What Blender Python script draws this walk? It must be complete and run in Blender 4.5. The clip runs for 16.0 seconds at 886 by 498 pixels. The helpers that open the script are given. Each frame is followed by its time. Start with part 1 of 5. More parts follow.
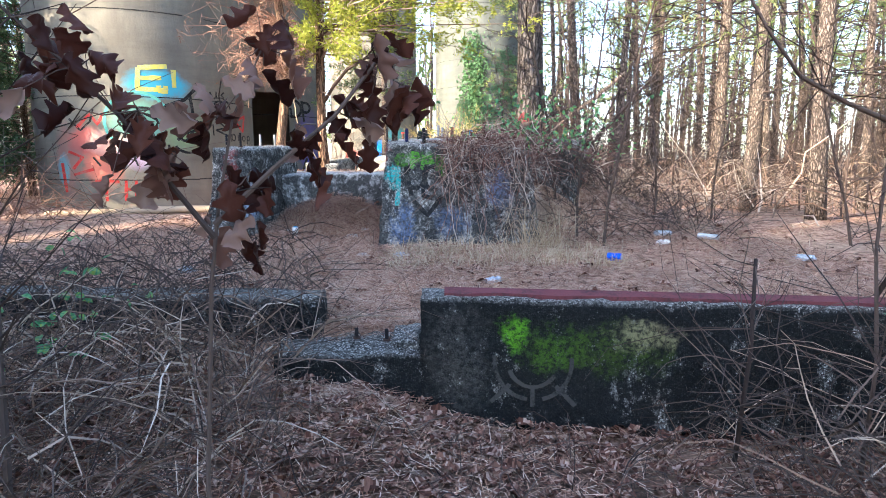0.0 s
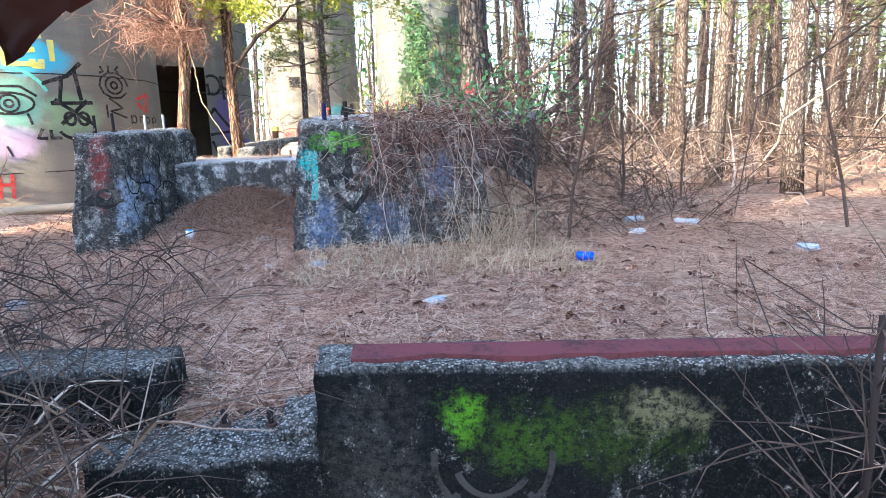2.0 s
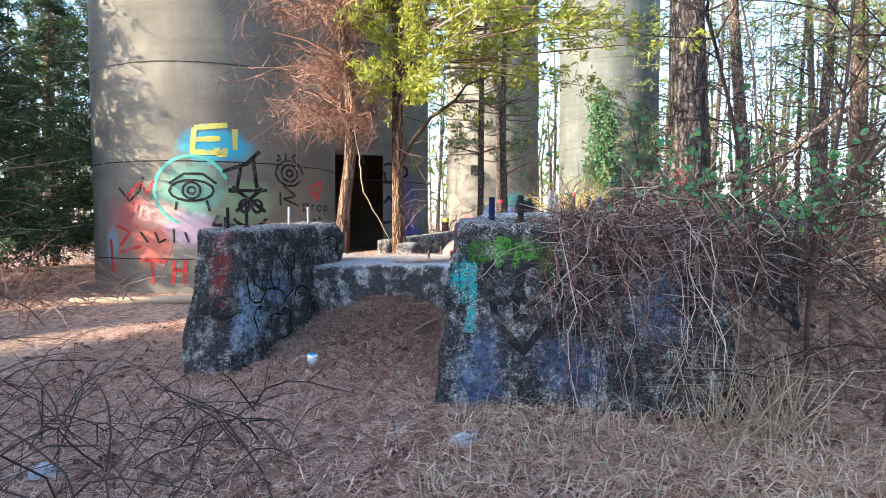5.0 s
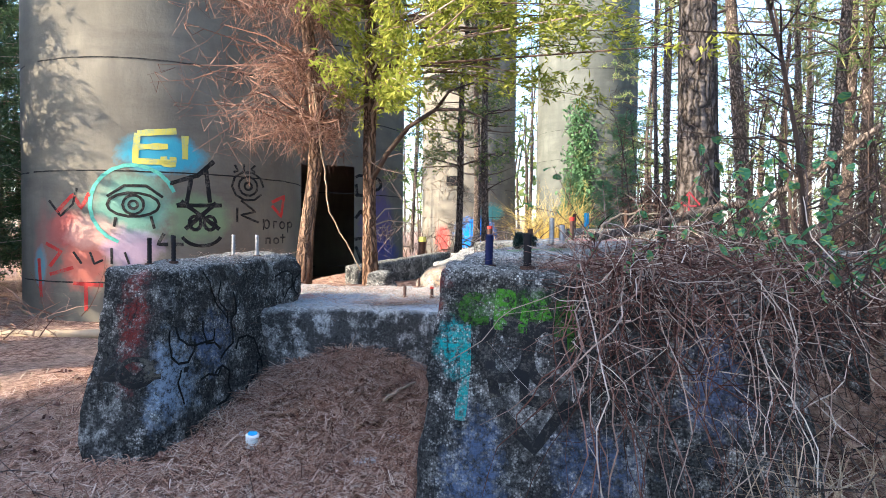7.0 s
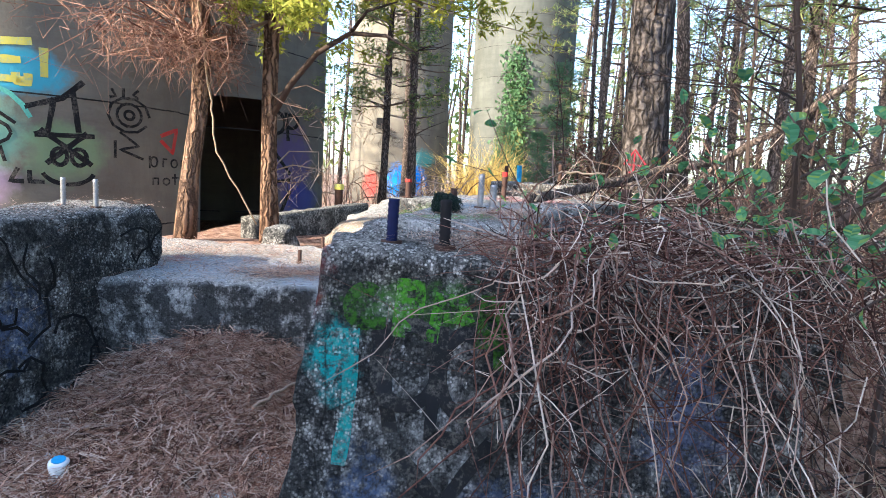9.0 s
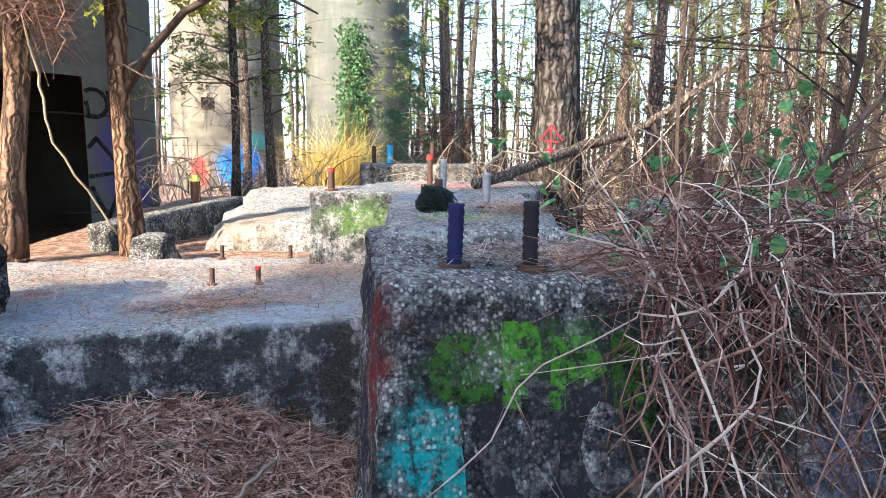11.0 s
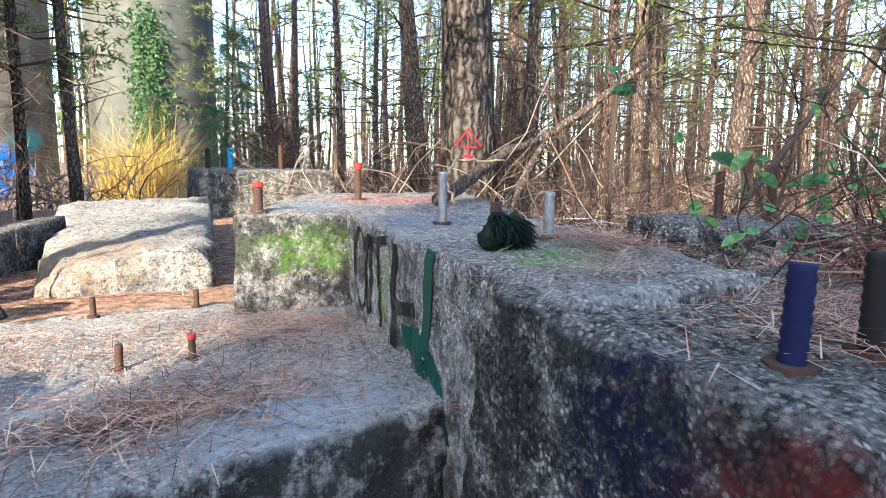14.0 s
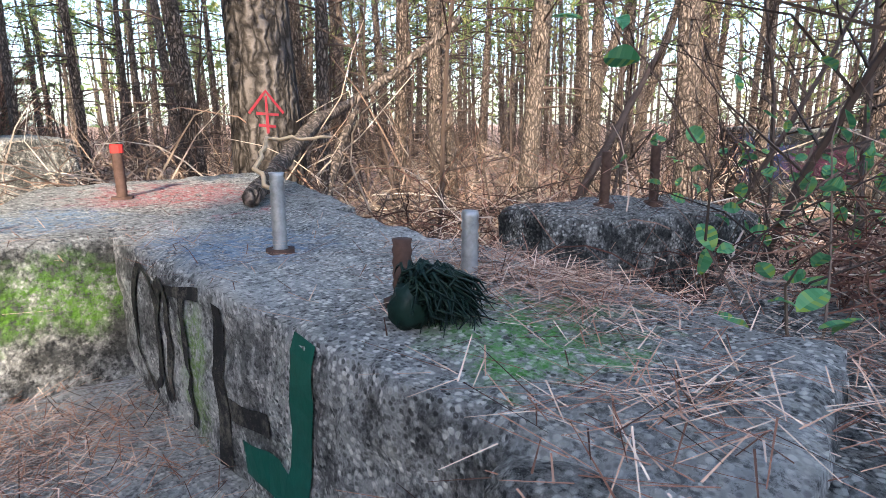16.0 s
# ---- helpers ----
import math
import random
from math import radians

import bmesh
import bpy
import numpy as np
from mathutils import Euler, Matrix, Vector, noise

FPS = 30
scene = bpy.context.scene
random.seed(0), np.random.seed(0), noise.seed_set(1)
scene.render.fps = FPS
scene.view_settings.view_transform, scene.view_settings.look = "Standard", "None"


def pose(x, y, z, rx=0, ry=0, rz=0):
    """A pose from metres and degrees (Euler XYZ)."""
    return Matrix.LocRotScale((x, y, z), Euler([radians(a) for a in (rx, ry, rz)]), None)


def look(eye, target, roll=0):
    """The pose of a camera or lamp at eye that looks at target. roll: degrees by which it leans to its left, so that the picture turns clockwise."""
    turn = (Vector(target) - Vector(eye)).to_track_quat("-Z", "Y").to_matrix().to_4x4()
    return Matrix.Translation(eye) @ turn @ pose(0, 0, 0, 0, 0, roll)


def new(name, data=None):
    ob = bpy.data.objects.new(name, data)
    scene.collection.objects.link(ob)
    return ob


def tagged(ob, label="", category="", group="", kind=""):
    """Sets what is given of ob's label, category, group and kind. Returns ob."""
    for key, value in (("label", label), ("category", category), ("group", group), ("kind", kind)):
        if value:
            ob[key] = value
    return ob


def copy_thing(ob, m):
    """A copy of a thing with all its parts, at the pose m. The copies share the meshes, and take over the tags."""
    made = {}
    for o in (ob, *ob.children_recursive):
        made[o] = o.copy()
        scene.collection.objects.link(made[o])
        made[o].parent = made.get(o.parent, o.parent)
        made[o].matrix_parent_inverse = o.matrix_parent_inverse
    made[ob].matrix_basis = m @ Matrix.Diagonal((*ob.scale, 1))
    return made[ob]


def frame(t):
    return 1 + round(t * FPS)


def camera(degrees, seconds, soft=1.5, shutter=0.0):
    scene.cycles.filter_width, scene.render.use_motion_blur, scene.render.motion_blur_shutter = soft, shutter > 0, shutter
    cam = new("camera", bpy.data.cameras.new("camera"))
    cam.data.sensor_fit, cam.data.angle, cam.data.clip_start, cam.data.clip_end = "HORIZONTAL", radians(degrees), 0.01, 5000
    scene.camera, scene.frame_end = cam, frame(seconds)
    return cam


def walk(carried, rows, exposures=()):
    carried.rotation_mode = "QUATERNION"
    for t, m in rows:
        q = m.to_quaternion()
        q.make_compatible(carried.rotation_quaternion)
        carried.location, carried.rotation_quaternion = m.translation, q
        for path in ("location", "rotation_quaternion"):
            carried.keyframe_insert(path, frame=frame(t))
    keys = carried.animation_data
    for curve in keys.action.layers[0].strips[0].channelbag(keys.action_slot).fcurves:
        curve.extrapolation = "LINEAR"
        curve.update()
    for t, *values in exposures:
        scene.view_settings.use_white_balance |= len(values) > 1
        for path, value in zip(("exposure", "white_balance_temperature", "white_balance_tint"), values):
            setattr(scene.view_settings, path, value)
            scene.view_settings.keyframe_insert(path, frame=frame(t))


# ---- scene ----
from mathutils.bvhtree import BVHTree

cam = camera(74.1, 16.0, 0.9)
PATH = [
    (0, (0.079, 0.16, 1.479), (0.056, 2.137, 1.176), -0.0),
    (0.5, (0.082, 0.422, 1.47), (0.137, 2.398, 1.165), -0.9),
    (1, (0.132, 0.778, 1.476), (0.387, 2.731, 1.128), -1.2),
    (1.5, (0.207, 1.031, 1.457), (0.591, 2.949, 1.041), -1.3),
    (2, (0.24, 1.322, 1.511), (0.378, 3.279, 1.127), -1.6),
    (2.5, (0.219, 1.644, 1.534), (0.113, 3.621, 1.251), -1.0),
    (3, (0.193, 1.914, 1.58), (-0.09, 3.885, 1.397), -0.8),
    (3.5, (0.2, 2.179, 1.585), (-0.219, 4.131, 1.482), -0.1),
    (4, (0.227, 2.423, 1.59), (-0.226, 4.37, 1.51), 0.1),
    (4.2, (0.208, 2.493, 1.592), (-0.243, 4.44, 1.509), -0.1),
    (5.25, (0.1, 3.04, 1.65), (-0.335, 4.99, 1.56), 0.0),
    (5.8, (0.03, 3.33, 1.63), (-0.4, 5.28, 1.54), 0.0),
    (6.3, (-0.036, 3.592, 1.515), (-0.451, 5.546, 1.42), -0.1),
    (6.5, (-0.103, 3.67, 1.531), (-0.48, 5.634, 1.477), 0.1),
    (7, (-0.107, 3.753, 1.818), (-0.458, 5.721, 1.757), 0.6),
    (7.5, (0.027, 3.971, 1.874), (-0.309, 5.941, 1.792), 0.7),
    (8, (0.082, 4.139, 1.911), (-0.201, 6.115, 1.791), 1.6),
    (8.5, (0.012, 4.374, 1.882), (-0.196, 6.355, 1.704), 2.4),
    (9, (-0.095, 4.566, 1.883), (-0.203, 6.549, 1.645), 3.2),
    (9.2, (-0.135, 4.633, 1.874), (-0.197, 6.615, 1.614), 3.4),
    (11.3, (-0.826, 5.324, 1.905), (-0.295, 7.229, 1.605), 0.4),
    (11.5, (-0.874, 5.388, 1.908), (-0.292, 7.277, 1.603), 0.3),
    (12, (-0.979, 5.522, 1.922), (-0.296, 7.381, 1.645), 0.5),
    (12.5, (-1.118, 5.627, 1.933), (-0.207, 7.39, 1.693), 0.5),
    (13, (-1.236, 5.739, 1.94), (-0.187, 7.427, 1.709), 0.6),
    (13.5, (-1.264, 5.963, 1.913), (-0.177, 7.621, 1.652), 0.3),
    (14, (-1.267, 6.171, 1.936), (-0.225, 7.856, 1.662), 0.6),
    (14.5, (-1.244, 6.394, 1.956), (-0.019, 7.952, 1.688), 1.3),
    (15, (-1.219, 6.561, 1.993), (0.165, 7.979, 1.72), 1.0),
    (15.5, (-1.125, 6.745, 2.006), (0.363, 8.033, 1.653), 1.5),
    (16, (-0.997, 6.893, 2.039), (0.565, 8.068, 1.619), -0.2),
]
walk(cam, [(t, look(eye, target, roll)) for t, eye, target, roll in PATH], [(0, 3.15, 5950, 10), (2.3, 3.4, 5950, 10), (3.5, 3.1, 5900, 10), (7, 2.6, 5850, 10), (9, 2.6, 5850, 10), (11.5, 2.75, 5950, 10), (14, 2.6, 5950, 10), (16, 2.4, 5900, 10)])

# ---- world and sun ----
SUN_AZ, SUN_EL = 234.0, 24.0          # compass degrees from +y, clockwise; height above the horizon
world = bpy.data.worlds.new("sky")
scene.world = world
world.use_nodes = True
wn = world.node_tree.nodes
sky = wn.new("ShaderNodeTexSky")
sky.sky_type = 'NISHITA'
sky.sun_disc = False
sky.sun_elevation = radians(SUN_EL)
sky.sun_rotation = radians(SUN_AZ)
sky.air_density, sky.dust_density, sky.ozone_density = 1.0, 1.5, 1.5
wn["Background"].inputs["Strength"].default_value = 0.15
world.node_tree.links.new(sky.outputs[0], wn["Background"].inputs["Color"])
sun_dir = Vector((math.sin(radians(SUN_AZ)) * math.cos(radians(SUN_EL)), math.cos(radians(SUN_AZ)) * math.cos(radians(SUN_EL)), math.sin(radians(SUN_EL))))
sun = new("sun", bpy.data.lights.new("sun", 'SUN'))
sun.data.energy, sun.data.angle, sun.data.color = 3.0, radians(0.6), (1.0, 0.82, 0.58)
sun.matrix_world = look(sun_dir * 60, (0, 0, 0))


# ---- small builders ----
def smooth(a, b, v):
    k = min(1.0, max(0.0, (v - a) / (b - a)))
    return k * k * (3 - 2 * k)


def nz(x, y, z=0.0):
    return noise.noise(Vector((x, y, z)))


class Soup:
    """Vertices and faces of one mesh."""

    def __init__(self):
        self.v, self.f = [], []

    def poly(self, pts):
        n = len(self.v)
        self.v.extend([tuple(p) for p in pts])
        self.f.append(tuple(range(n, n + len(pts))))

    def tube(self, pts, radii, sides=5, cap=True):
        pts = [Vector(p) for p in pts]
        n0 = len(self.v)
        ref = Vector((0.31, 0.17, 0.93))
        for i, p in enumerate(pts):
            d = (pts[min(i + 1, len(pts) - 1)] - pts[max(i - 1, 0)])
            if d.length < 1e-6:
                d = Vector((0, 0, 1))
            d.normalize()
            a = d.cross(ref)
            if a.length < 0.05:
                a = d.cross(Vector((1, 0, 0)))
            a.normalize()
            b = d.cross(a)
            r = radii[i] if hasattr(radii, "__len__") else radii
            for k in range(sides):
                w = 2 * math.pi * k / sides
                self.v.append(tuple(p + a * (math.cos(w) * r) + b * (math.sin(w) * r)))
        for i in range(len(pts) - 1):
            for k in range(sides):
                q = n0 + i * sides
                self.f.append((q + k, q + (k + 1) % sides, q + sides + (k + 1) % sides, q + sides + k))
        if cap:
            self.f.append(tuple(range(n0 + sides - 1, n0 - 1, -1)))
            e = n0 + (len(pts) - 1) * sides
            self.f.append(tuple(range(e, e + sides)))

    def box(self, m, sx, sy, sz):
        n = len(self.v)
        for z in (-1, 1):
            for y in (-1, 1):
                for x in (-1, 1):
                    self.v.append(tuple(m @ Vector((x * sx / 2, y * sy / 2, z * sz / 2))))
        for q in ((0, 2, 3, 1), (4, 5, 7, 6), (0, 1, 5, 4), (2, 6, 7, 3), (0, 4, 6, 2), (1, 3, 7, 5)):
            self.f.append(tuple(n + k for k in q))

    def mesh(self, name, mat, shade=False):
        me = bpy.data.meshes.new(name)
        me.from_pydata(self.v, [], self.f)
        me.materials.append(mat)
        if shade:
            me.shade_smooth()
        me.update()
        return me


def part(name, soup, mat, parent=None, label="", shade=False):
    ob = new(name, soup.mesh(name, mat, shade) if isinstance(soup, Soup) else soup)
    if parent is not None:
        ob.parent = parent
    if label:
        ob["label"] = label
    return ob


def empty(name, x, y, z, label, category, group="", kind="", rz=0.0, s=1.0):
    ob = new(name)
    ob.empty_display_size = 0.1
    ob.matrix_world = pose(x, y, z, 0, 0, rz) @ Matrix.Scale(s, 4)
    return tagged(ob, label, category, group, kind)


def rnd(a, b):
    return random.uniform(a, b)


def rvec(s=1.0):
    return Vector((random.gauss(0, s), random.gauss(0, s), random.gauss(0, s)))


# ---- materials ----
class Mat:
    """A short way to write node materials."""

    def __init__(self, name, rough=0.8, metal=0.0):
        self.m = bpy.data.materials.new(name)
        self.m.use_nodes = True
        self.n, self.l = self.m.node_tree.nodes, self.m.node_tree.links
        self.b = self.n["Principled BSDF"]
        self.b.inputs["Roughness"].default_value = rough
        self.b.inputs["Metallic"].default_value = metal
        self.b.inputs["Specular IOR Level"].default_value = 0.12
        self.pos = self.n.new("ShaderNodeNewGeometry").outputs["Position"]
        self.obj = self.n.new("ShaderNodeTexCoord").outputs["Object"]

    def put(self, sock, val):
        if isinstance(val, (int, float)):
            sock.default_value = val
        elif isinstance(val, tuple):
            sock.default_value = (*val, 1) if len(val) == 3 and len(sock.default_value) == 4 else val
        else:
            self.l.new(val, sock)

    def noise(self, scale, detail=4, rough=0.6, vec=None, stretch=None):
        v = vec or self.obj
        if stretch:
            mp = self.n.new("ShaderNodeMapping")
            mp.inputs["Scale"].default_value = stretch
            self.l.new(v, mp.inputs["Vector"])
            v = mp.outputs[0]
        t = self.n.new("ShaderNodeTexNoise")
        self.l.new(v, t.inputs["Vector"])
        t.inputs["Scale"].default_value, t.inputs["Detail"].default_value, t.inputs["Roughness"].default_value = scale, detail, rough
        return t.outputs["Fac"]

    def voronoi(self, scale, out="Distance", stretch=None, feature='F1'):
        v = self.obj
        if stretch:
            mp = self.n.new("ShaderNodeMapping")
            mp.inputs["Scale"].default_value = stretch
            self.l.new(v, mp.inputs["Vector"])
            v = mp.outputs[0]
        t = self.n.new("ShaderNodeTexVoronoi")
        t.feature = feature
        self.l.new(v, t.inputs["Vector"])
        t.inputs["Scale"].default_value = scale
        return t.outputs[out]

    def ramp(self, fac, stops):
        r = self.n.new("ShaderNodeValToRGB")
        e = r.color_ramp.elements
        while len(e) < len(stops):
            e.new(0.5)
        for k, (p, c) in enumerate(stops):
            e[k].position = p
            e[k].color = (*c, 1) if isinstance(c, tuple) else (c, c, c, 1)
        self.l.new(fac, r.inputs[0])
        return r.outputs[0]

    def mix(self, fac, a, b, mode='MIX'):
        x = self.n.new("ShaderNodeMix")
        x.data_type, x.blend_type = 'RGBA', mode
        self.put(x.inputs[0], fac)
        self.put(x.inputs[6], a)
        self.put(x.inputs[7], b)
        return x.outputs[2]

    def math(self, op, a, b=0.0):
        x = self.n.new("ShaderNodeMath")
        x.operation = op
        self.put(x.inputs[0], a)
        self.put(x.inputs[1], b)
        return x.outputs[0]

    def island(self):
        return self.n.new("ShaderNodeNewGeometry").outputs["Random Per Island"]

    def rand(self):
        return self.n.new("ShaderNodeObjectInfo").outputs["Random"]

    def blob(self, centre, radius, edge=0.35, warp=0.5, scale=7.0):
        """A ragged patch round a place in the world: 1 inside, 0 outside."""
        mp = self.n.new("ShaderNodeVectorMath")
        mp.operation = 'SUBTRACT'
        self.l.new(self.pos, mp.inputs[0])
        mp.inputs[1].default_value = centre
        dv = self.n.new("ShaderNodeVectorMath")
        dv.operation = 'DIVIDE'
        self.l.new(mp.outputs[0], dv.inputs[0])
        dv.inputs[1].default_value = radius
        ln = self.n.new("ShaderNodeVectorMath")
        ln.operation = 'LENGTH'
        self.l.new(dv.outputs[0], ln.inputs[0])
        nn = self.noise(scale, 5, 0.65, self.pos)
        d = self.math('ADD', ln.outputs["Value"], self.math('MULTIPLY', self.math('SUBTRACT', nn, 0.5), 2 * warp))
        return self.ramp(d, [(1 - edge, 1.0), (1.0, 0.0)])

    def done(self, colour, bump=None, dist=0.01, strength=0.6):
        self.put(self.b.inputs["Base Color"], colour)
        if bump is not None:
            bp = self.n.new("ShaderNodeBump")
            bp.inputs["Distance"].default_value, bp.inputs["Strength"].default_value = dist, strength
            self.l.new(bump, bp.inputs["Height"])
            self.l.new(bp.outputs[0], self.b.inputs["Normal"])
        return self.m


def concrete(name, patches=(), light=0.0, mould=0.5, pebbles=1.0):
    """Old cast concrete with pebbles laid bare, black lichen and patches of paint or moss: (centre, radius, colour, strength)."""
    m = Mat(name, 0.92)
    big = m.noise(2.3, 6, 0.62)
    grime = m.noise(9.0, 9, 0.75)
    streak = m.noise(4.0, 7, 0.7, None, (2.5, 2.5, 0.6))
    peb = m.voronoi(97.0)
    tone = m.n.new("ShaderNodeSeparateColor")
    m.l.new(m.voronoi(97.0, "Color"), tone.inputs[0])
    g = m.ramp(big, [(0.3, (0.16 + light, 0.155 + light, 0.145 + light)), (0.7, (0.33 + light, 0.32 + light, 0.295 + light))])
    pc = m.ramp(tone.outputs[0], [(0.0, (0.02, 0.02, 0.02)), (0.35, (0.07, 0.066, 0.062)), (0.55, (0.3, 0.29, 0.26)), (0.75, (0.66, 0.64, 0.59)), (1.0, (0.85, 0.83, 0.77))])
    bare = m.ramp(m.noise(1.9, 5, 0.6, m.pos), [(0.35, 0.3 * pebbles), (0.6, 0.85 * pebbles)])
    rough = m.noise(42, 10, 0.8)
    g = m.mix(m.ramp(rough, [(0.42, 0.95 - 0.9 * min(light, 0.5)), (0.49, 0.0)]), g, (0.02, 0.02, 0.021))
    g = m.mix(m.ramp(rough, [(0.52, 0.0), (0.6, 0.9)]), g, (0.62 , 0.61, 0.57))
    c = m.mix(m.math('MULTIPLY', m.ramp(peb, [(0.3, 1.0), (0.6, 0.0)]), bare), g, pc)
    # Crevice shade between the pebbles, painted in as near-black.
    c = m.mix(m.math('MULTIPLY', m.ramp(peb, [(0.42, 0.0), (0.66, 0.95 - light)]), bare), c, (0.014, 0.014, 0.014))
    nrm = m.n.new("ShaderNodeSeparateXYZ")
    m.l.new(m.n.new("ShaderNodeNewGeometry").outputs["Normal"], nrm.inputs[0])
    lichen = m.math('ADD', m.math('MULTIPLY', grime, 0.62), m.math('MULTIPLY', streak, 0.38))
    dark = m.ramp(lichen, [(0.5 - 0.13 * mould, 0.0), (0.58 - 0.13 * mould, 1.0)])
    # Dark cover at full strength on upright faces, 0.22 on tops.
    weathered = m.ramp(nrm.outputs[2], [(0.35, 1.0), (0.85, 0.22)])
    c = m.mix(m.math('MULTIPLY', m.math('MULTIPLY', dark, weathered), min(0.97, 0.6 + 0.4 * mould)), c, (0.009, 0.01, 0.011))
    for centre, radius, colour, k in patches:
        b = m.blob(centre, radius, 0.5, 0.95, 10.0)
        wear = m.ramp(m.noise(34, 8, 0.8), [(0.42, 0.05), (0.55, 1.0)])
        c = m.mix(m.math('MULTIPLY', m.math('MULTIPLY', b, wear), k), c, colour)
    fleck = m.ramp(m.noise(55, 5, 0.75), [(0.6, 0.0), (0.66, 0.75)])
    c = m.mix(m.math('MULTIPLY', fleck, m.ramp(lichen, [(0.38, 1.0), (0.52, 0.25 - 0.2 * mould)])), c, (0.6, 0.6, 0.58))
    crack = m.ramp(m.voronoi(3.1, "Distance", (1, 1, 0.8), 'DISTANCE_TO_EDGE'), [(0.0, 1.0), (0.012, 0.0)])
    c = m.mix(m.math('MULTIPLY', crack, m.ramp(m.noise(1.4, 3), [(0.5, 0.0), (0.6, 0.9 - 1.6 * min(light, 0.5))])), c, (0.01, 0.01, 0.01))
    h = m.math('ADD', m.math('MULTIPLY', peb, -0.5), m.math('ADD', grime, m.math('MULTIPLY', rough, 1.6)))
    return m.done(c, h, 0.016, 1.0)


def bark(name, dark, lightc, plates=16.0, stretch=(1, 1, 0.28)):
    m = Mat(name, 0.95)
    wv = m.n.new("ShaderNodeVectorMath")
    wv.operation = 'MULTIPLY_ADD'
    nt = m.n.new("ShaderNodeTexNoise")
    nt.inputs["Scale"].default_value, nt.inputs["Detail"].default_value = 11.0, 5.0
    m.l.new(m.obj, nt.inputs["Vector"])
    m.l.new(nt.outputs["Color"], wv.inputs[0])
    wv.inputs[1].default_value = (0.09, 0.09, 0.22)
    m.l.new(m.obj, wv.inputs[2])
    m.obj = wv.outputs[0]
    ed = m.voronoi(plates, "Distance", stretch, 'DISTANCE_TO_EDGE')
    n1 = m.noise(30, 6, 0.7, None, (1, 1, 0.3))
    crack = m.ramp(ed, [(0.02, 0.0), (0.3, 1.0)])
    c = m.mix(n1, dark, lightc)
    c = m.mix(crack, (dark[0] * 0.3, dark[1] * 0.3, dark[2] * 0.3), c)
    c = m.mix(m.math('MULTIPLY', m.rand(), 0.25), c, (0.2, 0.165, 0.135))
    h = m.math('ADD', m.math('MULTIPLY', crack, 1.0), m.math('MULTIPLY', n1, 0.6))
    return m.done(c, h, 0.02, 0.9)


def leafy(name, cols, rough=0.6, trans=0.0):
    m = Mat(name, rough)
    c = m.ramp(m.island(), [(k / max(1, len(cols) - 1), col) for k, col in enumerate(cols)])
    c = m.mix(m.math('MULTIPLY', m.noise(9, 4), 0.35), c, tuple(v * 0.45 for v in cols[0]))
    if trans:
        tr = m.n.new("ShaderNodeBsdfTranslucent")
        mx = m.n.new("ShaderNodeMixShader")
        mx.inputs[0].default_value = trans
        m.l.new(c, tr.inputs[0])
        m.l.new(m.b.outputs[0], mx.inputs[1])
        m.l.new(tr.outputs[0], mx.inputs[2])
        m.l.new(mx.outputs[0], m.n["Material Output"].inputs[0])
    return m.done(c)


def plain(name, col, rough=0.5, metal=0.0, grime=0.4, bump=0.3):
    m = Mat(name, rough, metal)
    n1 = m.noise(40, 5, 0.65)
    c = m.mix(m.math('MULTIPLY', m.ramp(n1, [(0.4, 0.0), (0.7, 1.0)]), grime), col, tuple(v * 0.35 for v in col))
    return m.done(c, n1, 0.003, bump)


def ground_material():
    m = Mat("pine_needle_ground", 0.95)
    a = m.noise(1.2, 6, 0.6)
    b = m.noise(14, 7, 0.75)
    c = m.noise(60, 5, 0.85, None, (1.0, 0.2, 1.0))
    d = m.noise(60, 5, 0.85, None, (0.2, 1.0, 1.0))
    # The near-black stop paints shadow gaps between the needles.
    col = m.ramp(m.math('ADD', m.math('MULTIPLY', b, 0.5), m.math('MULTIPLY', m.math('ADD', c, d), 0.25)), [(0.41, (0.02, 0.011, 0.009)), (0.5, (0.36, 0.2, 0.14)), (0.58, (0.74, 0.51, 0.38))])
    col = m.mix(m.ramp(a, [(0.42, 0.0), (0.68, 0.5)]), col, (0.45, 0.34, 0.25))
    # Ground colour darker in a broad ragged patch before the low wall.
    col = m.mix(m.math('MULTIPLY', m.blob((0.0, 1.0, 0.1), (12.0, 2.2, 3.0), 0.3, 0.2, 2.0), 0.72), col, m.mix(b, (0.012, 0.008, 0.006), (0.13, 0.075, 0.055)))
    return m.done(col, m.math('ADD', b, m.math('ADD', c, d)), 0.03, 0.9)


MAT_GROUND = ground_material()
MAT_NEEDLE = leafy("fallen_needles", [(0.03, 0.012, 0.009), (0.3, 0.14, 0.09), (0.58, 0.34, 0.23), (0.88, 0.68, 0.53)], 0.7)
MAT_DRYLEAF = leafy("dry_leaves", [(0.04, 0.016, 0.011), (0.11, 0.045, 0.03), (0.22, 0.11, 0.075), (0.46, 0.32, 0.25)], 0.65, 0.2)
MAT_OAK = leafy("oak_leaves", [(0.02, 0.006, 0.005), (0.055, 0.017, 0.011), (0.1, 0.037, 0.025), (0.3, 0.2, 0.16)], 0.5, 0.25)
MAT_TWIG = leafy("twigs", [(0.07, 0.045, 0.035), (0.18, 0.115, 0.085), (0.34, 0.25, 0.19), (0.55, 0.46, 0.38)], 0.85)
MAT_TWIG_DARK = leafy("dark_twigs", [(0.03, 0.022, 0.02), (0.07, 0.05, 0.042), (0.14, 0.1, 0.08)], 0.85)
MAT_VINE = leafy("vine_stems", [(0.03, 0.014, 0.012), (0.09, 0.04, 0.03), (0.2, 0.1, 0.075), (0.3, 0.19, 0.15), (0.7, 0.6, 0.5)], 0.85)
